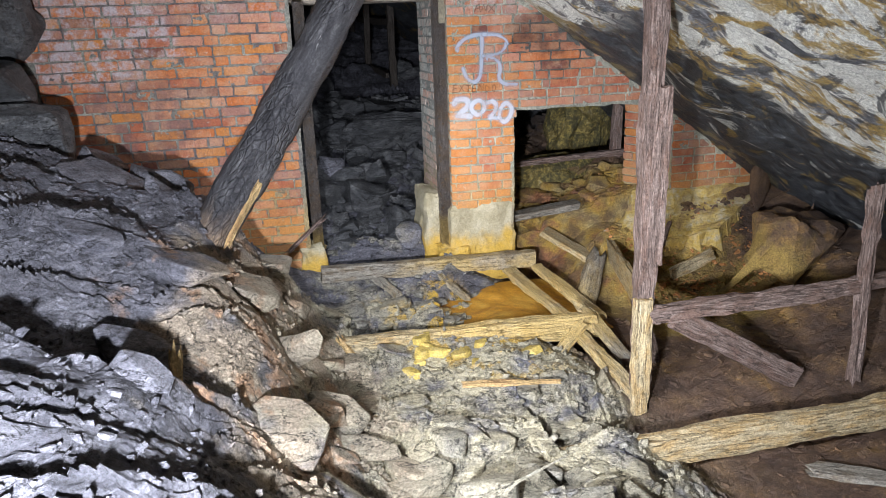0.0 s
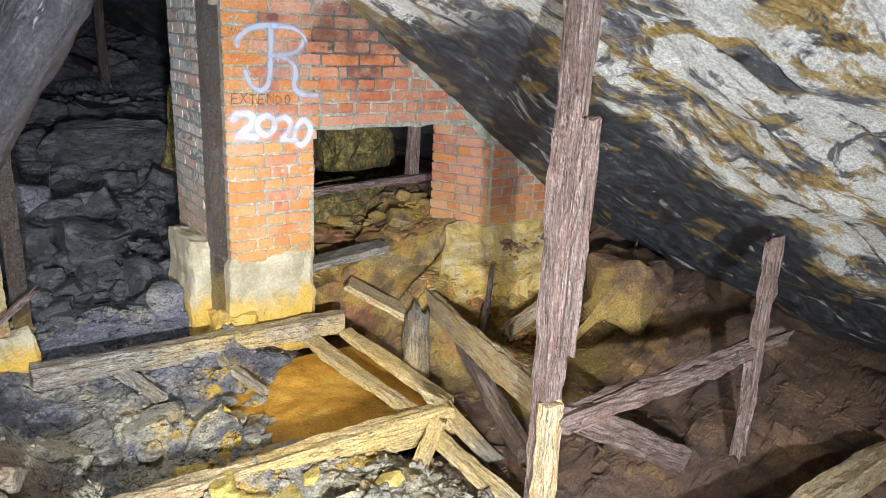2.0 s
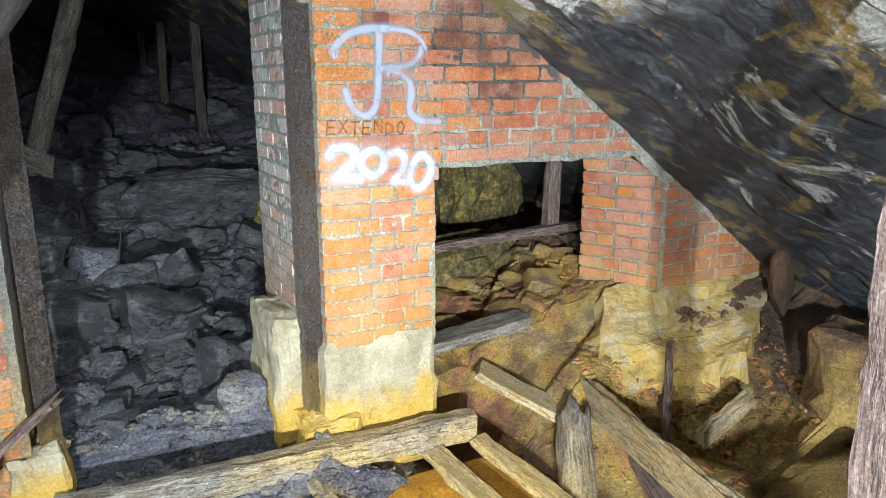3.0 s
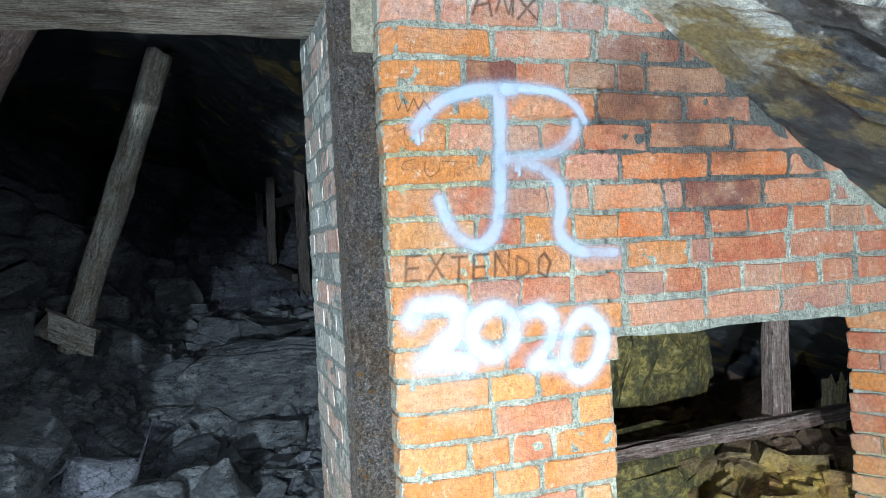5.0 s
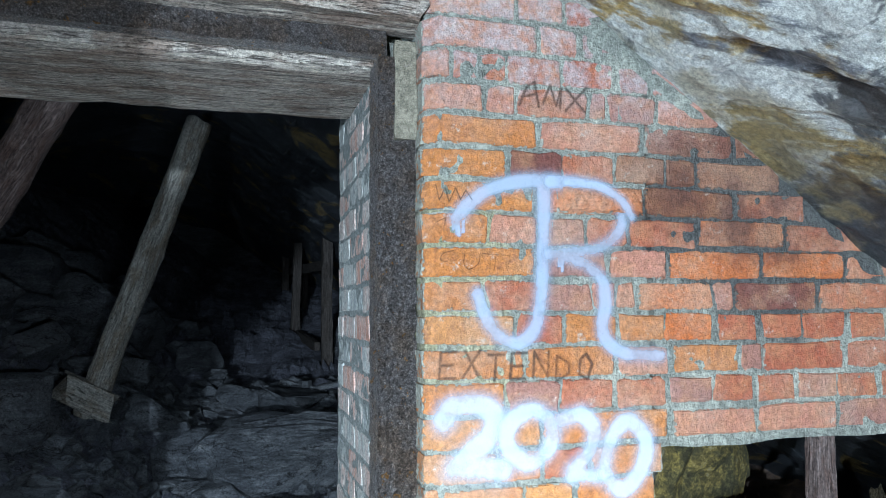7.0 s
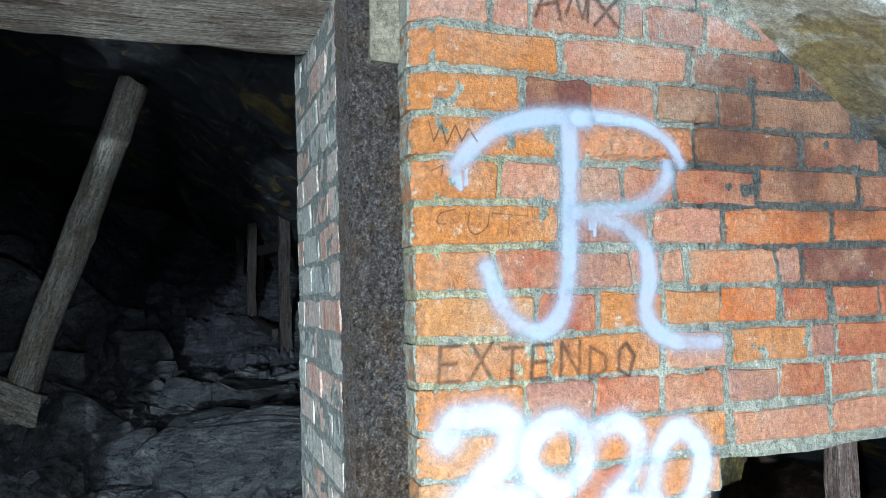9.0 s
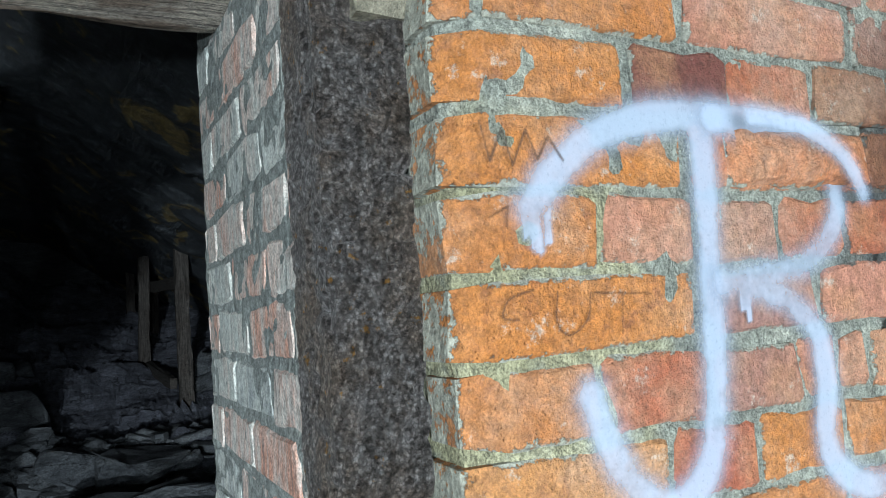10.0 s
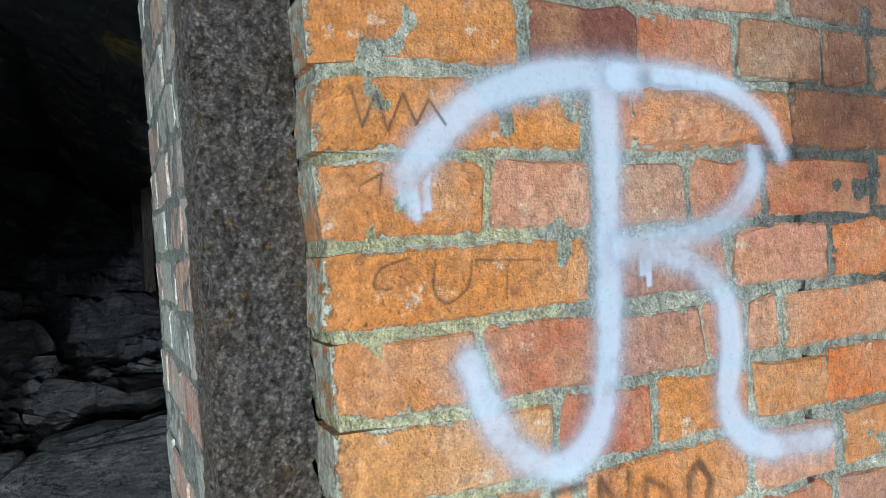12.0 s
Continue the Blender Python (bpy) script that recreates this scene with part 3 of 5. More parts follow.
def ground_height(x, y):
    z = floor_height(x, y)
    rough = 0.35 + 0.65 * step(2.3, 1.5, x)
    if y > 6.2:
        rough = 1.0
    ledge = noise.noise(Vector((x * 1.7 + y * 0.5, y * 1.7 - x * 0.4, z * 1.2)))
    terr = abs(noise.noise(Vector((x * 3.1, y * 3.1, 4.0))))
    z += rough * (0.09 * ledge + 0.05 * terr)
    bed = 0.75 * y - 0.55 * x + 0.40 * noise.noise(Vector((x * 0.9, y * 0.9, 11))) + 0.07 * noise.noise(Vector((x * 5, y * 5, 12)))
    z += rough * broken_bed(bed * 2.1) * 0.19 * max(0.0, 0.34 + lump(x, y, 1.4, 13))
    z += rough * broken_bed(bed * 6.3 + 1.3 * lump(x, y, 2.6, 15)) * 0.085 * max(0.0, 0.38 + lump(x, y, 3.5, 14))
    z += rough * broken_bed(bed * 13 + 1.6 * lump(x, y, 5, 16)) * 0.022 * max(0.0, 0.5 + lump(x, y, 2.2, 17))
    z += rough * (0.015 * lump(x, y, 9, 2) + 0.008 * abs(lump(x, y, 19, 3)) + 0.004 * lump(x, y, 41, 9))
    return z


def grid(name, xs, ys, height, material, flip=False):
    nx, ny = len(xs), len(ys)
    verts = [(x, y, height(x, y)) for y in ys for x in xs]
    faces = []
    for j in range(ny - 1):
        for i in range(nx - 1):
            a = j * nx + i
            f = (a, a + 1, a + nx + 1, a + nx)
            faces.append(f[::-1] if flip else f)
    me = bpy.data.meshes.new(name)
    me.from_pydata(verts, [], faces)
    me.materials.append(material)
    return new(name, me)


def uneven(a, b, fine_a, fine_b, fine, coarse):
    out, v = [], a
    while v < b:
        out.append(v)
        v += fine if fine_a <= v < fine_b else coarse
    return out + [b]


gx = uneven(-5.2, 6.4, -1.9, 2.4, 0.017, 0.06)
gy = uneven(-4.0, 19.0, 0.9, 8.2, 0.021, 0.08)
ground = grid("ground", gx, gy, ground_height, SLATE)
tagged(ground, "grey slate rubble slope running down to brown mine floor", "ground", kind="structure")


# the roof: one steep bedding plane that dips to the low side
def roof_height(x, y):
    z = 2.19 - 0.712 * (x - 2.59)
    top = 3.75 + 0.35 * lump(x, y, 0.5, 7)
    z = z if z < top - 0.5 else top - 0.5 * math.exp(-(z - top + 0.5) / 0.5)
    near_wall = step(0.04, 0.5, abs(y - 5.95))
    a = 0.25 + 0.75 * near_wall
    st = noise.noise(Vector((x * 2.4 - y * 0.5, y * 0.9, 3)))
    shelf = abs(noise.noise(Vector((x * 1.3 + 0.5 * y, y * 0.7 - 0.3 * x, 8))))
    q = 0.85 * y + 0.5 * x + 0.35 * noise.noise(Vector((x * 0.8, y * 0.8, 21)))
    ledge = broken_bed(q * 1.5) * 0.11 * max(0.0, 0.3 + lump(x, y, 0.9, 22)) + broken_bed(q * 4.7 + lump(x, y, 2, 23)) * 0.045 * max(0.0, 0.35 + lump(x, y, 2.1, 24))
    return z - a * ledge + a * (0.07 * st - 0.12 * shelf + 0.06 + 0.03 * lump(x, y, 6, 5)) + 0.012 * lump(x, y, 17, 6)


rx = uneven(-5.2, 6.4, 1.2, 4.6, 0.028, 0.13)
ry = uneven(-4.0, 19.0, 2.0, 7.0, 0.03, 0.16)
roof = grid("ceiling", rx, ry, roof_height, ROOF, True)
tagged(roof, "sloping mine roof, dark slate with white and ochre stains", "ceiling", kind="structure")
thick = roof.modifiers.new("thick", "SOLIDIFY")
thick.thickness, thick.offset = 0.4, -1


def rock_wall(name, x0, x1, y, z0, z1, label):
    def side(u, v):
        return 0.18 * noise.noise(Vector((u * 1.1, v * 1.1, y))) + 0.06 * noise.noise(Vector((u * 4, v * 4, y)))
    xs = uneven(x0, x1, 0, 0, 1, 0.15)
    zs = uneven(z0, z1, 0, 0, 1, 0.15)
    ob = grid(name, xs, zs, side, DARK_ROCK)
    ob.matrix_world = Matrix(((1, 0, 0, 0), (0, 0, 1, y), (0, 1, 0, 0), (0, 0, 0, 1)))
    m = ob.modifiers.new("thick", "SOLIDIFY")
    m.thickness, m.offset = 0.3, 1 if y > 0 else -1
    return tagged(ob, label, "rock wall", kind="structure")


rock_wall("wall_far", -5.2, 6.4, 18.6, -0.6, 5.0, "black rock face closing the old workings")
rock_wall("wall_back", -5.2, 6.4, -3.7, -0.6, 5.0, "black rock face at the back of the tunnel")

# the brick wall
FACE, COURSE, FIRST = 5.95, 0.0768, 0.801
JOINT = 0.0095
WIDTHS = {"S": 0.229, "H": 0.113, "t": 0.165, "q": 0.062}
# joints from the pier's corner onwards, and the bricks' tints
JOINTS = {
    23: (1.753, 1.861), 22: (1.528, 1.666, 1.813, 1.954, 2.054), 21: (1.613, 1.690, 1.881, 1.932, 2.067, 2.257),
    20: (1.747, 2.026, 2.289, 2.410), 19: (1.668, 1.803, 1.950, 2.088, 2.177, 2.441), 18: (1.736, 2.024, 2.290, 2.509),
    17: (1.621, 1.738, 1.869, 1.975, 2.172, 2.444, 2.701), 16: (1.737, 1.924, 2.085, 2.363, 2.633),
    15: (1.605, 1.747, 1.875, 1.941, 1.994, 2.215, 2.280, 2.537), 14: (1.683, 1.800, 1.939, 2.073, 2.213, 2.348, 2.479, 2.625),
    13: (1.703, 1.937, 2.088, 2.284, 2.355, 2.613), 12: (1.655, 1.793, 1.929, 2.071, 2.202, 2.325, 2.454, 2.583), 11: (1.743, 2.080, 2.330, 2.579),
}
TINTS = {23: "ppm", 22: "prrrm", 21: "pprmmp", 20: "opdk", 19: "odrkkk", 18: "oOkrr", 17: "opmrrOr", 16: "ompOOr", 15: "ormprOmdr", 14: "yrooOrrrr", 13: "oopomrr", 12: "omrrmrrmr", 11: "yoppm"}
TINT = {"o": (0.49, 0.185, 0.045), "O": (0.50, 0.14, 0.034), "r": (0.37, 0.105, 0.055), "p": (0.47, 0.215, 0.15), "m": (0.32, 0.165, 0.14), "d": (0.145, 0.05, 0.042), "k": (0.17, 0.068, 0.034), "y": (0.54, 0.25, 0.085)}


def brick_mesh(length, seed, material=BRICK):
    r = random.Random(seed)
    hl, hh, c = length / 2 - JOINT / 2, COURSE / 2 - JOINT / 2, 0.007
    outline = [(-hl + c, -hh), (r.uniform(-0.4, 0.4) * hl, -hh), (hl - c, -hh), (hl, -hh + c), (hl, hh - c), (hl - c, hh), (r.uniform(-0.4, 0.4) * hl, hh), (-hl + c, hh), (-hl, hh - c), (-hl, -hh + c)]
    outline = [(u + r.uniform(-0.006, 0.006), v + r.uniform(-0.0052, 0.0045)) for u, v in outline]
    bm = bmesh.new()
    back = [bm.verts.new((u, 0.09, v)) for u, v in outline]
    mid = [bm.verts.new((u, 0.003, v)) for u, v in outline]
    front = [bm.verts.new((u * (1 - 0.005 / hl), r.uniform(-0.002, 0.001), v * (1 - 0.004 / hh))) for u, v in outline]
    for a, b in ((back, mid), (mid, front)):
        for i in range(10):
            bm.faces.new((a[i], a[(i + 1) % 10], b[(i + 1) % 10], b[i]))
    bm.faces.new(front)
    bmesh.ops.recalc_face_normals(bm, faces=bm.faces)
    me = bpy.data.meshes.new("brick")
    bm.to_mesh(me)
    bm.free()
    me.materials.append(material)
    return me


def corner_mesh(length, seed):
    """A brick whose outer corner is moulded to a splay."""
    r = random.Random(seed)
    hl, hh, c, s = length / 2 - JOINT / 2, COURSE / 2 - JOINT / 2, 0.006, 0.034
    outline = [(-hl + s, -hh), (r.uniform(-0.2, 0.4) * hl, -hh), (hl - c, -hh), (hl, -hh + c), (hl, hh - c), (hl - c, hh), (r.uniform(-0.2, 0.4) * hl, hh), (-hl + s, hh), (-hl - 0.004, hh - 0.003), (-hl - 0.004, -hh + 0.003)]
    outline = [(u + r.uniform(-0.004, 0.004), v + r.uniform(-0.003, 0.003)) for u, v in outline]
    bm = bmesh.new()
    deep = [0.0] * 8 + [0.029, 0.029]
    back = [bm.verts.new((u, 0.09, v)) for u, v in outline]
    mid = [bm.verts.new((u, 0.003 + d, v)) for (u, v), d in zip(outline, deep)]
    front = [bm.verts.new((u * (1 - 0.004 / hl), r.uniform(-0.002, 0.001) + d, v * (1 - 0.004 / hh))) for (u, v), d in zip(outline, deep)]
    for a, b in ((back, mid), (mid, front)):
        for i in range(10):
            bm.faces.new((a[i], a[(i + 1) % 10], b[(i + 1) % 10], b[i]))
    bm.faces.new(front[:8])
    bm.faces.new((front[7], front[8], front[9], front[0]))
    bmesh.ops.recalc_face_normals(bm, faces=bm.faces)
    me = bpy.data.meshes.new("brick")
    bm.to_mesh(me)
    bm.free()
    me.materials.append(BRICK)
    return me


CORNER_MESHES = {k: [corner_mesh(v, 300 + i * 7 + ord(k)) for i in range(6)] for k, v in WIDTHS.items()}
BRICK_MESHES = {k: [brick_mesh(v, i * 7 + ord(k)) for i in range(12)] for k, v in WIDTHS.items()}
WASHED_MESHES = {k: [brick_mesh(v, 99 + i * 7 + ord(k), LIMEWASH) for i in range(4)] for k, v in WIDTHS.items()}
brick_random = random.Random(5)
sized = {}


def sized_brick(width, splay, seed):
    key = (round(width, 2), splay, seed % 3)
    if key not in sized:
        sized[key] = (corner_mesh if splay else brick_mesh)(width, seed)
    return sized[key]


def lay_joints(parent, x0, k, joints, tints, end, keep):
    """One course of the pier's face, brick by brick as it was laid; past the last joint it runs on in plain bond."""
    r = brick_random
    edges = [x0, *joints]
    while edges[-1] < end - 0.05:
        edges.append(min(end, edges[-1] + (0.135 if k in (12, 14, 22) else 0.245)))
    for i, (a, b) in enumerate(zip(edges, edges[1:])):
        z = FIRST + COURSE * (k + 0.5) + 0.003 * noise.noise(Vector((a * 3, k, 0)))
        if not keep((a + b) / 2, FACE, z):
            continue
        ob = new("brick", sized_brick(b - a, i == 0, i * 5 + k))
        ob.parent = parent
        ob.color = (*TINT[tints[i] if i < len(tints) else r.choice("rrrmrd")], 1)
        ob.matrix_world = Matrix.Translation(((a + b) / 2, FACE - 0.0022 - r.gauss(0, 0.0012), z)) @ Euler((r.gauss(0, 0.010), r.gauss(0, 0.006), r.gauss(0, 0.005))).to_matrix().to_4x4()


def lay(parent, origin, way, start, end, k, row=None, keep=None, meshes=None, splay=False, tints="oorrOpm"):
    """One course: bricks from start to end along way, k courses up. keep(x, y, z) leaves bricks out."""
    u = start
    r = brick_random
    i = 0
    out = Vector((way[1], -way[0], 0))
    turn = math.atan2(way[1], way[0])
    while u < end - 0.03:
        kind = row[i] if row and i < len(row) else ("H" if k % 2 else "S")
        if not row and i == 0 and k % 4 == 1:
            kind = "t"
        i += 1
        left = end - u
        if WIDTHS[kind] > left + 0.02:
            kind = min(WIDTHS, key=lambda q: abs(WIDTHS[q] - left))
        w = WIDTHS[kind]
        c = Vector(origin) + Vector((way[0], way[1], 0)) * (u + w / 2)
        z = FIRST + COURSE * (k + 0.5) + 0.004 * noise.noise(Vector((c.x * 3, k, 0)))
        u += w
        if keep and not keep(c.x, c.y, z):
            continue
        ob = new("brick", r.choice((CORNER_MESHES if splay and i == 1 else meshes or BRICK_MESHES)[kind]))
        ob.parent = parent
        ob.color = (*TINT[r.choice(tints)], 1)
        proud = 0.0022 + r.gauss(0, 0.0011)
        ob.matrix_world = Matrix.Translation((c.x + out.x * proud, c.y + out.y * proud, z)) @ Euler((r.gauss(0, 0.010), r.gauss(0, 0.008), turn + r.gauss(0, 0.005))).to_matrix().to_4x4()


def mortar(name, corners, z0, z1, parent=None, label="", step_=0.010):
    """Mortar core over a plan given by its corners: a closed prism whose faces are worn."""
    bm = bmesh.new()
    pts = []
    m = len(corners)
    for i in range(m):
        a, b = Vector(corners[i]), Vector(corners[(i + 1) % m])
        n = max(1, int((b - a).length / step_))
        nor = Vector((b.y - a.y, a.x - b.x)).normalized()
        for j in range(n):
            pts.append((a.lerp(b, j / n), nor))
    nz = max(1, int((z1 - z0) / step_))
    rings = []
    for k in range(nz + 1):
        z = z0 + (z1 - z0) * k / nz
        ring = []
        for p, nor in pts:
            d = 0.0035 * noise.noise(Vector((p.x * 14, p.y * 14, z * 14))) + 0.004 * noise.noise(Vector((p.x * 38, p.y * 38, z * 38)))
            ragged = 0.018 * noise.noise(Vector((p.x * 9, p.y * 9, z * 9 + 40))) if k in (0, nz) else 0
            ring.append(bm.verts.new((p.x + nor.x * d, p.y + nor.y * d, z + ragged)))
        rings.append(ring)
    q = len(pts)
    for a, b in zip(rings, rings[1:]):
        for i in range(q):
            bm.faces.new((a[i], a[(i + 1) % q], b[(i + 1) % q], b[i]))
    bm.faces.new(rings[0][::-1])
    bm.faces.new(rings[-1])
    bmesh.ops.recalc_face_normals(bm, faces=bm.faces)
    return link(name, bm, MORTAR, parent, label)


BACK = 6.42
SET = 0.0012


def under_roof(x, y, z):
    return z < roof_height(x, y) + 0.06


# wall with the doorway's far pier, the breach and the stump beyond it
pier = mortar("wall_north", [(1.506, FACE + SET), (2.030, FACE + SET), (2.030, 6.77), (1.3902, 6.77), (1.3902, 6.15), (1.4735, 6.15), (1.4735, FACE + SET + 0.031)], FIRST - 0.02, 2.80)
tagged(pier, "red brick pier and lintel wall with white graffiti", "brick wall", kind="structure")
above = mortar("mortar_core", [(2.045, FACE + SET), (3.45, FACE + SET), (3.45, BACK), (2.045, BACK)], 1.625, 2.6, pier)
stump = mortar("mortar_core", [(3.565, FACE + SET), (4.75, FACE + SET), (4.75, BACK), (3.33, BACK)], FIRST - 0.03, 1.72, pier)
west = mortar("wall_west", [(-1.75, FACE + SET), (0.222, FACE + SET), (0.222, BACK), (-1.75, BACK)], 0.35, 3.05)
tagged(west, "weathered red brick wall half buried in slate rubble", "brick wall", kind="structure")

# cement fillet where the wall meets the roof
def fillet():
    bm = bmesh.new()
    rings = []
    for i in range(121):
        x = 1.55 + i * 0.0225
        z = roof_height(x, FACE - 0.01)
        rad = 0.034 + 0.016 * lump(x, 0, 6, 31) + 0.010 * lump(x, 0, 19, 32)
        rings.append([bm.verts.new((x + 0.7 * rad * math.cos(a), FACE - 0.45 * rad * math.sin(a) + 0.012, z - 0.022 + rad * math.cos(a) + 0.006 * lump(x, a, 25, 33))) for a in [j * math.pi / 6 for j in range(7)]])
    for a, b in zip(rings, rings[1:]):
        for j in range(6):
            bm.faces.new((a[j], a[j + 1], b[j + 1], b[j]))
    bmesh.ops.recalc_face_normals(bm, faces=bm.faces)
    return link("fillet", bm, MORTAR, pier, "grey cement smeared along the roof", True)


fillet()


# concrete footings
def block(name, lo, hi, seed, parent, material=None, amount=0.02):
    bm = bmesh.new()
    bmesh.ops.create_cube(bm, size=1.0)
    bmesh.ops.bevel(bm, geom=bm.edges[:], offset=0.06, segments=1, affect="EDGES")
    bmesh.ops.subdivide_edges(bm, edges=bm.edges[:], cuts=9, use_grid_fill=True)
    for v in bm.verts:
        p = Vector([lo[i] + (v.co[i] + 0.5) * (hi[i] - lo[i]) for i in range(3)])
        d = Vector([noise.noise(p * 6 + Vector((seed, i * 7, 0))) + 0.5 * noise.noise(p * 17 + Vector((seed, i * 7, 0))) for i in range(3)])
        v.co = p + d * amount
    return link(name, bm, material or CONCRETE, parent)


block("footing", (1.43, 5.925, 0.10), (2.03, 6.40, 0.835), 3, pier, amount=0.028)
block("footing", (1.25, 6.12, 0.25), (1.47, 6.60, 0.93), 5, pier, amount=0.03)
block("footing", (1.32, 5.88, 0.18), (1.60, 6.12, 0.47), 8, pier, amount=0.055)
block("footing", (3.52, 5.93, 0.25), (4.75, 6.42, 0.82), 11, pier, amount=0.03)
block("footing", (0.12, 5.90, 0.15), (0.34, 6.15, 0.60), 14, west, amount=0.045)

# steel door posts
def joist(name, x0, x1, y0, y1, z0, z1, seed, label):
    wide, deep = x1 - x0, y1 - y0
    bm = bmesh.new()
    n = int((z1 - z0) / 0.007)
    corners = [(0, 0.006), (0.006, 0), (wide - 0.004, -0.002), (wide, 0.004), (wide, 0.014), (wide * 0.6, 0.018), (wide * 0.6, deep - 0.016), (wide, deep - 0.012), (wide, deep), (0.004, deep), (0, deep - 0.004)]
    prof = []
    for (u0, v0), (u1, v1) in zip(corners, corners[1:] + corners[:1]):
        cuts = max(1, int(math.hypot(u1 - u0, v1 - v0) / (0.006 if min(u0, u1) < 0.03 or max(v0, v1) < 0.02 else 0.03)))
        prof += [(u0 + (u1 - u0) * j / cuts, v0 + (v1 - v0) * j / cuts) for j in range(cuts)]
    rings = []
    for i in range(n + 1):
        z = z0 + (z1 - z0) * i / n
        ring = []
        for u, v in prof:
            p = Vector((u + seed, v, z))
            pit = min(0.0, noise.noise(p * 48) + 0.10) * 0.020
            d = 0.0030 * noise.noise(p * 75) + 0.0022 * noise.noise(p * 170) + pit
            out = Vector((u - wide * 0.5, v - deep * 0.5)).normalized()
            ring.append(bm.verts.new((x0 + u + d * out.x, y0 + v + d * out.y, z + 0.3 * d)))
        rings.append(ring)
    q = len(prof)
    for a, b in zip(rings, rings[1:]):
        for i in range(q):
            bm.faces.new((a[i], a[(i + 1) % q], b[(i + 1) % q], b[i]))
    bm.faces.new(rings[0][::-1])
    bm.faces.new(rings[-1])
    bmesh.ops.recalc_face_normals(bm, faces=bm.faces)
    return tagged(link(name, bm, RUST), label, "door post", "door posts")


joist("door_post", 1.376, 1.468, 6.030, 6.147, 0.46, 2.56, 2, "pitted rusty steel door post against the brick pier")
joist("door_post", 0.250, 0.335, 5.985, 6.085, 0.50, 2.56, 9, "rusty steel door post at the buried brick wall")

# lintel over the doorway
timber("lintel_beam", (-0.15, 6.36, 2.625), (1.40, 6.36, 2.622), 0.48, 0.15, LINTEL_WOOD, 21, "grey weathered timber lintel spanning the doorway", "lintel", cut=0.2)
timber("lintel_strap", (-0.10, 6.075, 2.625), (1.40, 6.075, 2.60), 0.05, 0.06, RUST, 22, "rusty iron strap along the timber lintel", "strap", ragged=0.004)
timber("lintel_board", (-0.15, 6.03, 2.70), (1.475, 6.03, 2.665), 0.14, 0.075, LINTEL_WOOD, 23, "split timber board above the iron strap", "board", cut=0.8)
timber("lintel_board", (-0.15, 6.00, 2.79), (1.46, 6.00, 2.735), 0.18, 0.06, ROT_WOOD, 27, "flaking brown timber board above the doorway", "board", cut=1.5)

PLASTER = Nodes("grey_plaster")
_w = PLASTER.coords(which="World")
PLASTER = PLASTER.finish(PLASTER.ramp(PLASTER.noise(_w, 20, 7, 0.7), [(0.3, (0.13, 0.115, 0.085)), (0.7, (0.28, 0.25, 0.19))]), 0.9, PLASTER.noise(_w, 60, 7, 0.7), 0.8, 0.01)
block("plaster_patch", (1.414, 6.0235, 2.36), (1.470, 6.050, 2.60), 31, pier, PLASTER, 0.006)["label"] = "grey plaster smeared over the door post head"

# the heavy timbers on the floor
timber("sleeper_beam", (0.28, 5.80, 0.395), (2.16, 5.80, 0.335), 0.11, 0.13, GREY_WOOD, 31, "ochre-stained timber sill beam before the doorway", "beam")
beam2 = timber("sleeper_beam", (0.33, 4.54, 0.255), (2.14, 4.54, 0.215), 0.10, 0.17, OCHRE_WOOD, 32, "ochre-stained squared timber beam across the rubble floor", "beam", cut=1.5)
timber("sleeper_beam", (1.22, 3.08, 0.105), (4.05, 3.02, 0.14), 0.12, 0.16, OCHRE_WOOD, 33, "long grey timber beam with reddish rot on the floor", "beam", cut=1.2)
post = timber("mine_post", (2.11, 3.77, -0.08), (2.115, 3.77, 2.44), 0.105, 0.10, ROT_WOOD, 41, "rotten grooved timber post standing on the floor", "post", groove=True, ragged=0.016, cut=1.4)
timber("foot_board", (2.07, 3.70, -0.04), (2.065, 3.70, 0.72), 0.10, 0.05, OCHRE_WOOD, 42, "", "", parent=post, ragged=0.014)
timber("face_board", (2.135, 3.70, 0.95), (2.15, 3.70, 1.98), 0.085, 0.04, ROT_WOOD, 43, "", "", parent=post, ragged=0.012)
rail = timber("rail", (2.12, 3.69, 0.615), (3.93, 3.64, 0.65), 0.09, 0.085, ROT_WOOD, 44, "splintered purple-brown timber rail fixed to posts", "rail", ragged=0.02, cut=2)
for i, (u0, u1) in enumerate(((2.35, 2.62), (2.85, 3.02), (3.2, 3.55))):
    timber("splinter", (u0, 3.668, 0.655 + 0.018 * (u0 - 2.1)), (u1, 3.660, 0.672 + 0.018 * (u1 - 2.1)), 0.022, 0.02, ROT_WOOD, 110 + i, "", "", parent=rail, ragged=0.008, cut=3)
timber("mine_post", (3.62, 3.63, -0.02), (3.58, 3.62, 1.30), 0.075, 0.07, ROT_WOOD, 45, "short rotten timber post at the end of the rail", "post", ragged=0.016, cut=2)
timber("leaning_plank", (3.29, 3.76, -0.02), (2.33, 3.74, 0.55), 0.05, 0.15, ROT_WOOD, 46, "fallen brown plank leaning from floor to rail", "plank", cut=0.6)
timber("leaning_plank", (2.98, 6.08, 0.30), (2.22, 3.90, 0.60), 0.045, 0.17, OCHRE_WOOD, 47, "pale stained plank leaning from the breach to the post", "plank", cut=0.8)
timber("leaning_plank", (3.15, 5.95, 0.18), (2.45, 4.2, 0.05), 0.10, 0.09, ROT_WOOD, 48, "dark timber lying under the pale plank", "plank")
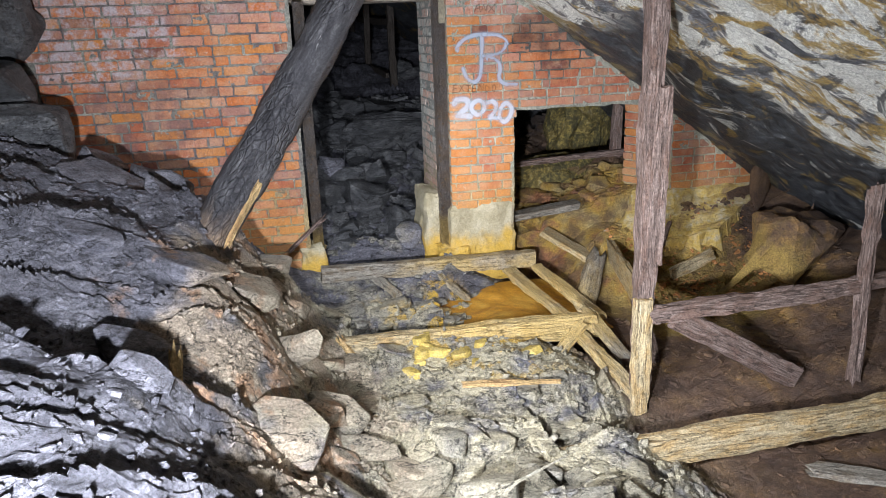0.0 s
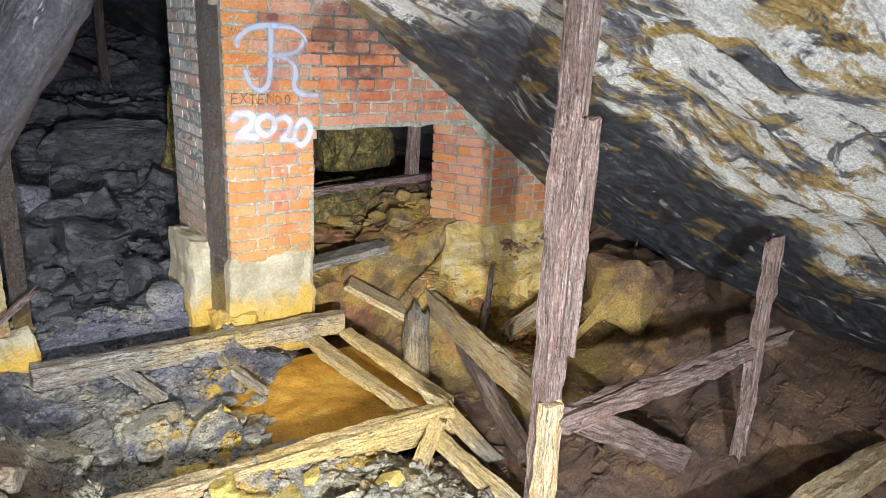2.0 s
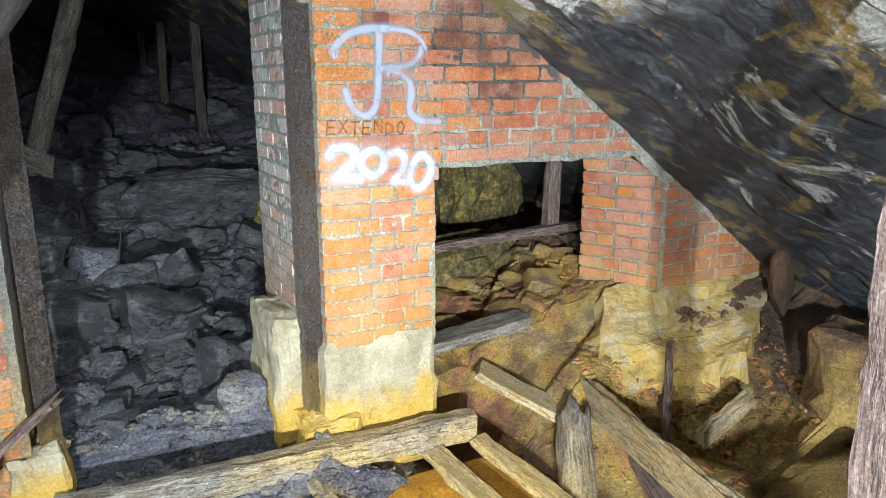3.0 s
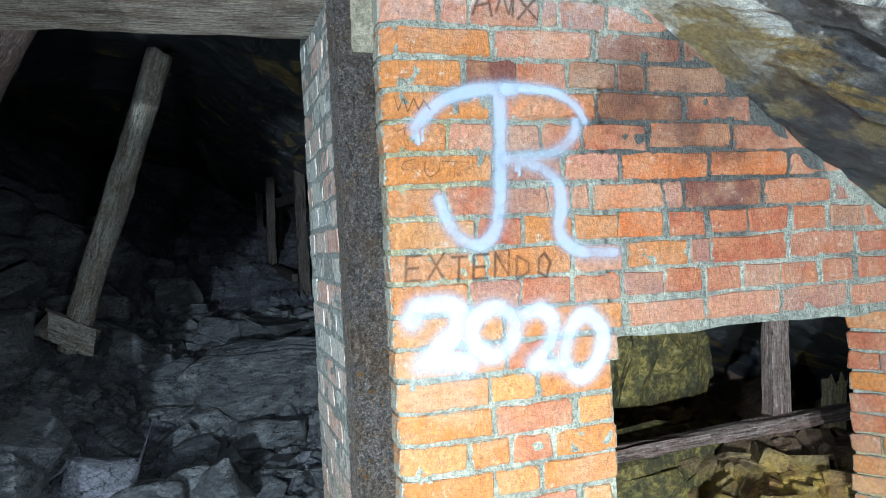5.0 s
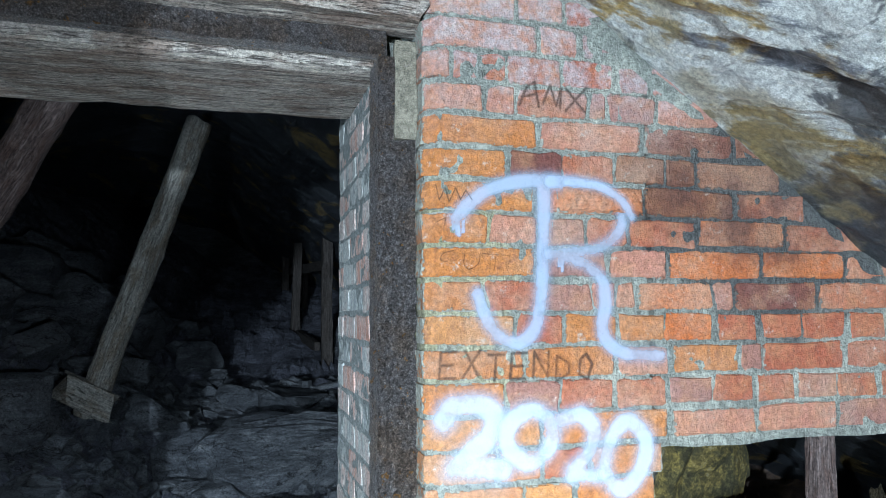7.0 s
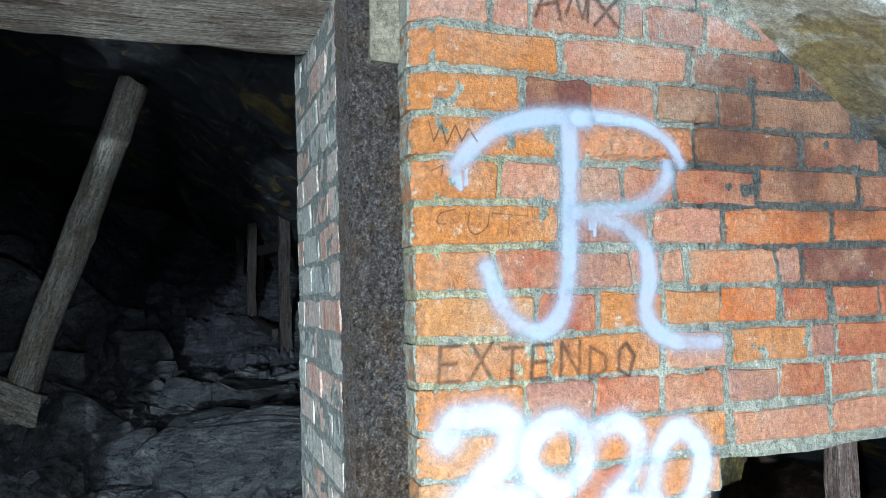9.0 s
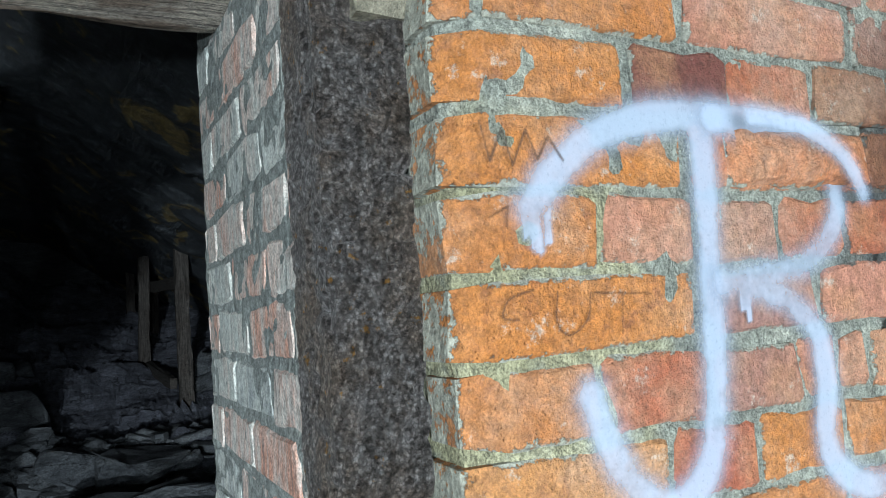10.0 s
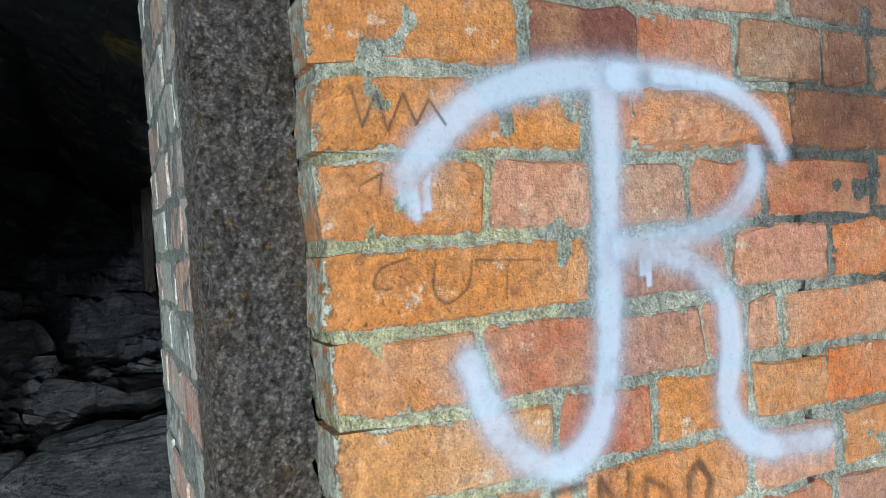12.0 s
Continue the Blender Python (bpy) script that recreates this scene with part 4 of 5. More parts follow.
timber("floor_plank", (1.90, 5.74, 0.27), (1.96, 4.58, 0.26), 0.10, 0.05, OCHRE_WOOD, 49, "yellow stained plank bridging the ochre sump", "plank")
timber("floor_plank", (2.16, 5.74, 0.27), (2.32, 4.75, 0.16), 0.10, 0.05, OCHRE_WOOD, 50, "yellow stained plank beside the ochre sump", "plank")
timber("strut", (1.50, 4.09, 0.02), (2.05, 4.47, 0.26), 0.085, 0.04, OCHRE_WOOD, 51, "short yellowed strut propped on the beam end", "strut", cut=2)
timber("strut", (2.09, 3.70, 0.06), (2.00, 4.45, 0.20), 0.09, 0.05, OCHRE_WOOD, 52, "short board from the post foot to the beam", "strut", cut=1.5)
timber("strut", (2.30, 4.30, 0.02), (2.12, 4.62, 0.30), 0.13, 0.04, GREY_WOOD, 53, "broken grey board end beside the beam", "strut", cut=4)
timber("stump", (2.28, 5.03, -0.02), (2.70, 5.68, 0.33), 0.17, 0.17, GREY_WOOD, 54, "short grey log stump leaning beside the sump", "log", round_=True, ragged=0.02, cut=3, roll=10)
timber("floor_batten", (0.86, 5.45, 0.26), (0.70, 5.83, 0.34), 0.06, 0.04, GREY_WOOD, 55, "short grey batten under the sill beam", "batten")
timber("floor_batten", (1.28, 5.70, 0.30), (1.42, 5.35, 0.20), 0.05, 0.04, GREY_WOOD, 56, "short split batten by the concrete footing", "batten")
timber("splinter", (0.33, 4.52, 0.33), (0.47, 4.35, 0.12), 0.05, 0.03, PALE_WOOD, 57, "fresh orange splinter at the end of the beam", "splinter", cut=3)
timber("splinter", (0.95, 3.75, 0.30), (1.55, 3.70, 0.26), 0.03, 0.02, PALE_WOOD, 58, "thin yellow splinter lying on the rubble", "splinter")
timber("door_wedge", (0.05, 5.82, 0.62), (0.33, 5.80, 0.86), 0.06, 0.03, ROT_WOOD, 59, "reddish wooden wedge leaning on the door post", "wedge", cut=3)
timber("breach_plank", (2.08, 6.25, 0.60), (2.75, 6.22, 0.68), 0.18, 0.06, GREY_WOOD, 60, "worn grey plank lying in the breach", "plank")
timber("breach_plank", (2.35, 6.05, 0.50), (2.75, 5.75, 0.25), 0.20, 0.05, OCHRE_WOOD, 61, "wide stained board sloping out of the breach", "plank")
timber("floor_plank", (3.20, 5.25, 0.24), (3.62, 5.30, 0.36), 0.05, 0.09, OCHRE_WOOD, 62, "short pale block of wood on the brown floor", "plank")
timber("breach_plank", (3.45, 5.75, 0.55), (3.05, 5.35, 0.20), 0.04, 0.03, ROT_WOOD, 63, "thin stick lying on the rubble heap", "stick")

timber("floor_plank", (2.62, 2.80, 0.02), (3.15, 2.45, 0.03), 0.09, 0.04, GREY_WOOD, 64, "short grey board end on the brown floor", "plank", cut=2)

timber("split_stick", (-0.69, 1.78, 1.36), (-0.61, 2.02, 1.30), 0.05, 0.025, PALE_WOOD, 65, "tan split stick lying on the slate slope", "stick", cut=3)
timber("splinter", (-0.43, 2.53, 1.10), (-0.45, 2.78, 1.15), 0.04, 0.03, PALE_WOOD, 66, "short orange splinter standing in the rubble", "splinter", cut=3)

# charred prop
prop = timber("charred_prop", (-0.44, 4.32, 1.14), (1.02, 4.68, 3.30), 0.27, 0.26, CHAR, 71, "thick charred timber prop leaning on the rubble", "prop", round_=True, ragged=0.03, cut=1.5)
timber("split_edge", (-0.31, 4.215, 1.18), (-0.12, 4.26, 1.48), 0.03, 0.03, PALE_WOOD, 72, "", "", parent=prop, cut=3)["label"] = "pale freshly split edge"

# behind the wall
timber("leaning_prop", (0.27, 9.0, 1.38), (0.835, 9.0, 3.13), 0.155, 0.155, GREY_WOOD, 81, "grey round timber prop leaning in the dark workings", "prop", round_=True, ragged=0.013)
timber("prop_wedge", (0.18, 8.88, 1.54), (0.40, 8.92, 1.42), 0.11, 0.15, GREY_WOOD, 82, "split wooden block at the foot of the prop", "block", cut=3)
timber("leaning_prop", (-0.35, 8.0, 1.75), (0.40, 8.0, 3.20), 0.19, 0.19, ROT_WOOD, 83, "thick brown timber prop leaning behind the lintel", "prop", round_=True, ragged=0.02)
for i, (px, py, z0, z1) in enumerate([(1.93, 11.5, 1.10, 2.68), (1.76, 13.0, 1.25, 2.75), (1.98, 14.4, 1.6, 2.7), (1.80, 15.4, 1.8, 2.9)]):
    timber("workings_post", (px, py, z0), (px + 0.01, py, z1), 0.10, 0.09, SHADED_WOOD, 90 + i, "dim upright timber post in the old workings", "post", group="posts of the workings")
timber("workings_rail", (1.85, 11.5, 1.62), (1.75, 13.6, 1.75), 0.05, 0.08, SHADED_WOOD, 97, "dim timber rail between upright posts", "rail")
timber("workings_rail", (1.93, 11.5, 2.42), (1.8, 14.4, 2.50), 0.05, 0.09, SHADED_WOOD, 98, "dim timber rail along the post heads", "rail")
timber("breach_beam", (1.95, 7.02, 0.93), (3.95, 6.95, 1.02), 0.08, 0.055, ROT_WOOD, 101, "timber beam across the workings behind the breach", "beam")
timber("breach_post", (3.50, 7.05, 0.30), (3.55, 7.05, 1.72), 0.10, 0.09, ROT_WOOD, 102, "thin timber post behind the breach", "post")
timber("breach_post", (3.80, 7.02, 0.45), (3.95, 7.10, 1.12), 0.11, 0.05, OCHRE_WOOD, 103, "pale board standing behind the breach", "board", cut=3)

# sloping concrete apron below the stump
def apron():
    a, b_, c_, d_ = Vector((3.30, 6.15, 0.80)), Vector((4.55, 5.93, 0.80)), Vector((3.80, 5.50, 0.52)), Vector((2.88, 5.72, 0.30))
    n = 26
    bm = bmesh.new()
    top = []
    for j in range(n + 1):
        row_ = []
        for i in range(n + 1):
            u, v = i / n, j / n
            p = a.lerp(b_, u).lerp(d_.lerp(c_, u), v)
            p += Vector((0.03 * lump(u, v, 7, 2), 0.03 * lump(u, v, 7, 5), 0.035 * lump(u, v, 4, 3) + 0.012 * lump(u, v, 15, 4)))
            row_.append(bm.verts.new(p))
        top.append(row_)
    for j in range(n):
        for i in range(n):
            bm.faces.new((top[j][i], top[j + 1][i], top[j + 1][i + 1], top[j][i + 1]))
    ob = link("apron", bm, CONCRETE)
    m = ob.modifiers.new("thick", "SOLIDIFY")
    m.thickness, m.offset = 0.25, -1
    return tagged(ob, "sloping stained concrete apron below the brick stump", "concrete apron", kind="structure")


apron()

# the ochre sump
def sump_height(x, y):
    return 0.125 + 0.012 * lump(x, y, 7, 1) + 0.05 * lump(x, y, 2.2, 4)


sump = grid("sump", uneven(1.12, 2.36, 1.12, 2.36, 0.03, 0.03), uneven(4.62, 5.78, 4.6, 5.8, 0.03, 0.03), sump_height, MUD)
tagged(sump, "orange ochre mud lying in the sump", "mud", kind="structure")


# rocks
def rock_mesh(sx, sy, sz, seed, detail=1):
    """An angular slab of slate: flat cleavage faces, broken edges."""
    r = random.Random(seed)
    bm = bmesh.new()
    for i in range(22):
        a = r.uniform(0, math.tau)
        d = r.uniform(0.75, 1.0)
        bm.verts.new((math.cos(a) * d * sx / 2, math.sin(a) * d * sy / 2, r.choice((-0.5, -0.35, 0.2, 0.4, 0.5)) * sz))
    res = bmesh.ops.convex_hull(bm, input=bm.verts[:])
    bmesh.ops.delete(bm, geom=[v for v in bm.verts if not v.link_faces], context="VERTS")
    bmesh.ops.dissolve_limit(bm, angle_limit=radians(9), verts=bm.verts[:], edges=bm.edges[:])
    bmesh.ops.bevel(bm, geom=bm.edges[:], offset=min(sx, sy, sz) * 0.06, segments=1, affect="EDGES")
    bmesh.ops.triangulate(bm, faces=bm.faces[:])
    if detail:
        bmesh.ops.subdivide_edges(bm, edges=bm.edges[:], cuts=detail, use_grid_fill=True)
        for v in bm.verts:
            p = v.co * 5 + Vector((seed, 0, 0))
            v.co += Vector((noise.noise(p), noise.noise(p + Vector((9, 0, 0))), noise.noise(p + Vector((0, 9, 0))))) * min(sx, sy, sz) * 0.13
    bmesh.ops.recalc_face_normals(bm, faces=bm.faces)
    return bm


def rock(name, x, y, z, sx, sy, sz, seed, label, rx_=0, ry_=0, rz_=0, material=None, sink=0.35, detail=1):
    ob = link(name, rock_mesh(sx, sy, sz, seed, detail), material or SLATE)
    zz = ground_height(x, y) + sz * (0.5 - sink) if z is None else z
    ob.matrix_world = pose(x, y, zz, rx_, ry_, rz_)
    return tagged(ob, label, "rock", "fallen slate")


def shards(name, count, area, size, material, label, seed, tilt=0.14):
    """Uncountable chips: flat six-sided splinters strewn over the ground."""
    r = random.Random(seed)
    verts, faces = [], []
    for i in range(count):
        x, y = r.uniform(area[0], area[1]), r.uniform(area[2], area[3])
        if 1.15 < x < 2.3 and 4.75 < y < 5.7 and r.random() < 0.93:
            continue
        if 5.85 < y < 6.5 and not (0.35 < x < 1.35 or 2.1 < x < 3.4):
            continue
        s = size[0] * (size[1] / size[0]) ** (r.random() ** 1.9)
        z = ground_height(x, y)
        gxx = (ground_height(x + 0.05, y) - z) / 0.05
        gyy = (ground_height(x, y + 0.05) - z) / 0.05
        m = Euler((math.atan(gyy) * 0.8 + r.gauss(0, tilt), -math.atan(gxx) * 0.8 + r.gauss(0, tilt), r.uniform(0, math.tau))).to_matrix()
        k = r.choice((4, 5, 6))
        a0 = [j * math.tau / k + r.uniform(-0.4, 0.4) for j in range(k)]
        thick_ = s * r.uniform(0.12, 0.35)
        n0 = len(verts)
        asp = r.uniform(0.4, 0.9)
        for zz, f in ((-thick_, 1.0), (thick_ * 0.6, 1.0), (thick_, 0.86)):
            for a in a0:
                d = s * r.uniform(0.8, 1.05) * f
                p = m @ Vector((math.cos(a) * d, math.sin(a) * d * asp, zz))
                verts.append((x + p.x, y + p.y, z + p.z + thick_ * 0.5))
        for lo in (0, k):
            for j in range(k):
                q = (j + 1) % k
                faces.append((n0 + lo + j, n0 + lo + q, n0 + lo + k + q, n0 + lo + k + j))
        faces.append(tuple(n0 + 2 * k + j for j in range(k)))
    me = bpy.data.meshes.new(name)
    me.from_pydata(verts, [], faces)
    me.materials.append(material)
    return tagged(new(name, me), label, "rubble", kind="stuff")


YELLOW = Nodes("yellow_crusted_rock")
_w = YELLOW.coords(which="World")
YELLOW = YELLOW.finish(YELLOW.ramp(YELLOW.noise(_w, 9, 7, 0.7), [(0.3, (0.22, 0.17, 0.06)), (0.5, (0.50, 0.38, 0.10)), (0.7, (0.62, 0.50, 0.22))]), 0.85, YELLOW.noise(_w, 30, 7, 0.7), 0.7, 0.015)
CRUST = Nodes("ochre_crusted_rock")
_w = CRUST.coords(which="World")
_c = CRUST.ramp(CRUST.noise(_w, 6, 8, 0.7), [(0.3, (0.06, 0.058, 0.03)), (0.45, (0.20, 0.175, 0.07)), (0.58, (0.42, 0.32, 0.09)), (0.68, (0.38, 0.36, 0.28))])
CRUST = CRUST.finish(CRUST.mix(CRUST.span(CRUST.noise(_w, 24, 6, 0.7), 0.45, 0.62, 0.6, 0.0), _c, (0.04, 0.035, 0.025)), 0.8, CRUST.noise(_w, 18, 8, 0.75), 0.9, 0.03)
PALE = make_slate("pale_slate", (0.16, 0.155, 0.14), (0.30, 0.29, 0.26), (0.46, 0.44, 0.40), 0.6)

rock("slate_boulder", -2.02, 5.15, 2.10, 1.5, 0.8, 0.30, 199, "dark flat rock overhanging the rubble slope", 4, 6, 12, DARK_ROCK, detail=2)
rock("slate_boulder", -1.92, 5.12, 1.83, 1.6, 0.8, 0.36, 201, "dark overhanging rock at the end of the brick wall", 0, 8, 5, DARK_ROCK, detail=2)
rock("slate_boulder", -2.17, 5.45, 2.75, 1.6, 1.0, 0.95, 202, "black rock mass under the roof", 0, 0, 30, DARK_ROCK, detail=2)
rock("slate_boulder", 4.15, 5.0, 0.50, 0.95, 0.75, 0.55, 203, "rounded boulder stained red and ochre", 10, 15, 20, None, detail=2)
rock("slate_boulder", 4.30, 5.72, 0.82, 0.30, 0.22, 0.42, 204, "grey slate block by the brick stump", 10, 20, 30, DARK_ROCK)
rock("yellow_rock", 0.78, 4.78, None, 0.20, 0.18, 0.17, 205, "yellow crusted rock on the rubble", 10, 5, 20, YELLOW, 0.2)
rock("yellow_rock", 1.05, 4.66, None, 0.24, 0.16, 0.12, 206, "yellow crusted rock behind the beam", 0, 12, 40, YELLOW, 0.3)
rock("slate_slab", -0.02, 3.72, None, 0.18, 0.85, 0.14, 207, "long pale slate slab tilted on the slope", -30, 30, 18, PALE, 0.1)
rock("slate_slab", 0.02, 4.55, None, 0.25, 0.24, 0.12, 208, "pinkish broken slate lump on the slope", 10, 20, 50, PALE, 0.2)
rock("slate_slab", -0.10, 4.75, None, 0.32, 0.27, 0.11, 209, "tan slate lump by the foot of the prop", 0, 10, 10, PALE, 0.2)
rock("slate_slab", -0.95, 4.45, None, 0.7, 0.55, 0.16, 210, "large grey slate slab on top of the slope", 5, 30, -15, SLATE, 0.5, 2)
rock("slate_slab", -0.75, 4.9, None, 0.5, 0.4, 0.16, 211, "grey slate slab leaning on the rubble", -10, 30, 30, SLATE, 0.4)
rock("slate_slab", 0.55, 2.95, None, 0.34, 0.20, 0.10, 212, "pale slate block on the path", 4, -8, 25, PALE, 0.1)
rock("slate_slab", 0.28, 3.15, None, 0.40, 0.24, 0.11, 213, "pale slate block on the path", 4, 14, -25, PALE, 0.1)
rock("slate_slab", 0.95, 2.62, None, 0.42, 0.34, 0.16, 214, "pale broken slate at the beam end", 6, 10, 10, PALE, 0.1)
rock("slate_slab", 0.72, 2.45, None, 0.36, 0.30, 0.18, 215, "pale broken slate at the beam end", -8, 20, 60, PALE, 0.1)
rock("slate_slab", 1.08, 2.85, None, 0.30, 0.22, 0.12, 216, "pale broken slate at the beam end", 10, 0, 120, PALE, 0.1)
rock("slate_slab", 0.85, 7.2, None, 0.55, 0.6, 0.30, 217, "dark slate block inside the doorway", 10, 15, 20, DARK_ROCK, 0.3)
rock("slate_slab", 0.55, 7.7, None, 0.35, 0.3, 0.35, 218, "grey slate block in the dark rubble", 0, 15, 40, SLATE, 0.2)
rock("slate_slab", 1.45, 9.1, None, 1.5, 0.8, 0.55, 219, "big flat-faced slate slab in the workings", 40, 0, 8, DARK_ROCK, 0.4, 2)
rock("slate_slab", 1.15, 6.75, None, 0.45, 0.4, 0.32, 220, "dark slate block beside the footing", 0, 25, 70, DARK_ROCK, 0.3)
rock("slate_slab", 1.10, 6.25, None, 0.30, 0.22, 0.20, 221, "broken slate behind the sill beam", 15, 0, 10, SLATE, 0.2)
rock("slate_slab", 2.85, 7.27, 0.52, 1.8, 0.45, 0.85, 222, "ochre-crusted rock face behind the breach", 15, 0, 4, CRUST, 0.3, 2)
rock("slate_slab", 2.4, 8.6, None, 1.3, 0.8, 1.0, 226, "olive crusted rock behind the breach", 20, 0, 10, CRUST, 0.3, 2)
rock("slate_slab", 3.6, 8.3, None, 1.2, 0.9, 0.9, 223, "olive crusted rock behind the breach", 10, 10, 40, CRUST, 0.3, 2)
rock("slate_slab", 2.9, 3.35, None, 0.10, 0.08, 0.08, 224, "small pale stone on the brown floor", 0, 0, 10, PALE, 0.2)
rock("slate_slab", 3.1, 2.75, None, 0.12, 0.09, 0.08, 225, "small pale stone on the brown floor", 0, 10, 50, PALE, 0.2)
shards("brick_rubble", 900, (2.9, 4.2, 5.1, 5.95), (0.010, 0.045), BRICK, "broken brick chips below the stump", 8).color = (*TINT["r"], 1)
rock("slate_slab", -0.22, 3.95, None, 0.42, 0.34, 0.10, 230, "tan weathered slate slab on the slope", 8, 20, 12, PALE, 0.45, 1)
rock("slate_slab", -0.48, 3.55, None, 0.46, 0.34, 0.10, 231, "grey slate slab on the slope", -6, 22, -10, SLATE, 0.45, 1)
rock("slate_slab", 0.16, 3.35, None, 0.42, 0.24, 0.14, 232, "pale slate ledge on the path", 4, 18, -30, PALE, 0.3, 2)
rock("slate_slab", -0.10, 2.75, None, 0.50, 0.30, 0.15, 233, "grey slate ledge on the path", 4, 20, -25, SLATE, 0.35, 2)
rock("slate_slab", 0.35, 3.72, None, 0.34, 0.20, 0.10, 234, "pale slate ledge on the path", 0, 14, 20, PALE, 0.3)
rr = random.Random(77)
for i in range(18):
    x, y = rr.uniform(-1.9, 0.7), rr.uniform(2.0, 5.2)
    s = rr.uniform(0.12, 0.40)
    rock("slate_slab", x, y, None, s, s * rr.uniform(0.5, 0.9), s * rr.uniform(0.2, 0.42), 300 + i, "grey broken slate lying on the rubble slope", rr.uniform(-10, 10), rr.uniform(22, 42), rr.uniform(-30, 30), SLATE, 0.45)
for i in range(84):
    x, y = (rr.uniform(0.15, 1.65), rr.uniform(2.2, 4.4)) if i % 3 else (rr.uniform(0.4, 1.4), rr.uniform(4.7, 5.7))
    s = rr.uniform(0.10, 0.34)
    rock("slate_slab", x, y, None, s, s * rr.uniform(0.45, 0.85), s * rr.uniform(0.16, 0.3), 500 + i, "pale flat slate lying on the rubble floor", rr.uniform(-12, 12), rr.uniform(-4, 16), rr.uniform(0, 180), (PALE, PALE, SLATE)[i % 3], 0.35)
for i in range(12):
    x, y = rr.uniform(0.6, 1.6), rr.uniform(4.15, 4.5)
    s = rr.uniform(0.10, 0.24)
    rock("yellow_rock", x, y, None, s, s * 0.6, s * 0.3, 600 + i, "yellow crusted slate flake beside the beam", rr.uniform(-10, 10), rr.uniform(-8, 12), rr.uniform(0, 180), YELLOW, 0.4)
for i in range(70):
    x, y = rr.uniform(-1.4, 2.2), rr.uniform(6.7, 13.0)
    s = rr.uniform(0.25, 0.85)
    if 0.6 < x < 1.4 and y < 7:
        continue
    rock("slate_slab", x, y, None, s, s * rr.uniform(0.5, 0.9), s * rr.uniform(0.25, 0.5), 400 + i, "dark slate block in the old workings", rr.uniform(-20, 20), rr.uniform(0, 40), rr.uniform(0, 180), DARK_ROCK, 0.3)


shards("slate_rubble", 12000, (-2.2, 1.2, 1.3, 5.7), (0.004, 0.032), SLATE, "grey slate chips covering the slope", 1)
shards("slate_rubble", 8000, (0.2, 2.0, 2.0, 6.4), (0.005, 0.045), PALE, "pale yellowish slate chips on the floor", 2, 0.2)
shards("slate_rubble", 2600, (1.8, 4.6, 2.4, 6.0), (0.006, 0.04), DARK_ROCK, "brown chips on the low mine floor", 3, 0.2)
shards("slate_rubble", 1500, (3.0, 4.3, 5.2, 6.0), (0.012, 0.06), SLATE, "brick and slate chips below the stump", 4, 0.3)
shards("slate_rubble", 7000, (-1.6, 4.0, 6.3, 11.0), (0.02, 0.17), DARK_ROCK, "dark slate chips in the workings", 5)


# graffiti
def curve_points(points, closed=False, smooth=True):
    src = [Vector(p) for p in points]
    n = len(src)
    if not smooth:
        return src
    at = (lambda i: src[i % n]) if closed else (lambda i: src[max(0, min(n - 1, i))])
    out = []
    for i in range(n if closed else n - 1):
        p0, p1, p2, p3 = at(i - 1), at(i), at(i + 1), at(i + 2)
        for j in range(6):
            t = j / 6
            out.append(0.5 * ((2 * p1) + (p2 - p0) * t + (2 * p0 - 5 * p1 + 4 * p2 - p3) * t * t + (3 * p1 - p0 - 3 * p2 + p3) * t ** 3))
    return out + [src[0] if closed else src[-1]]


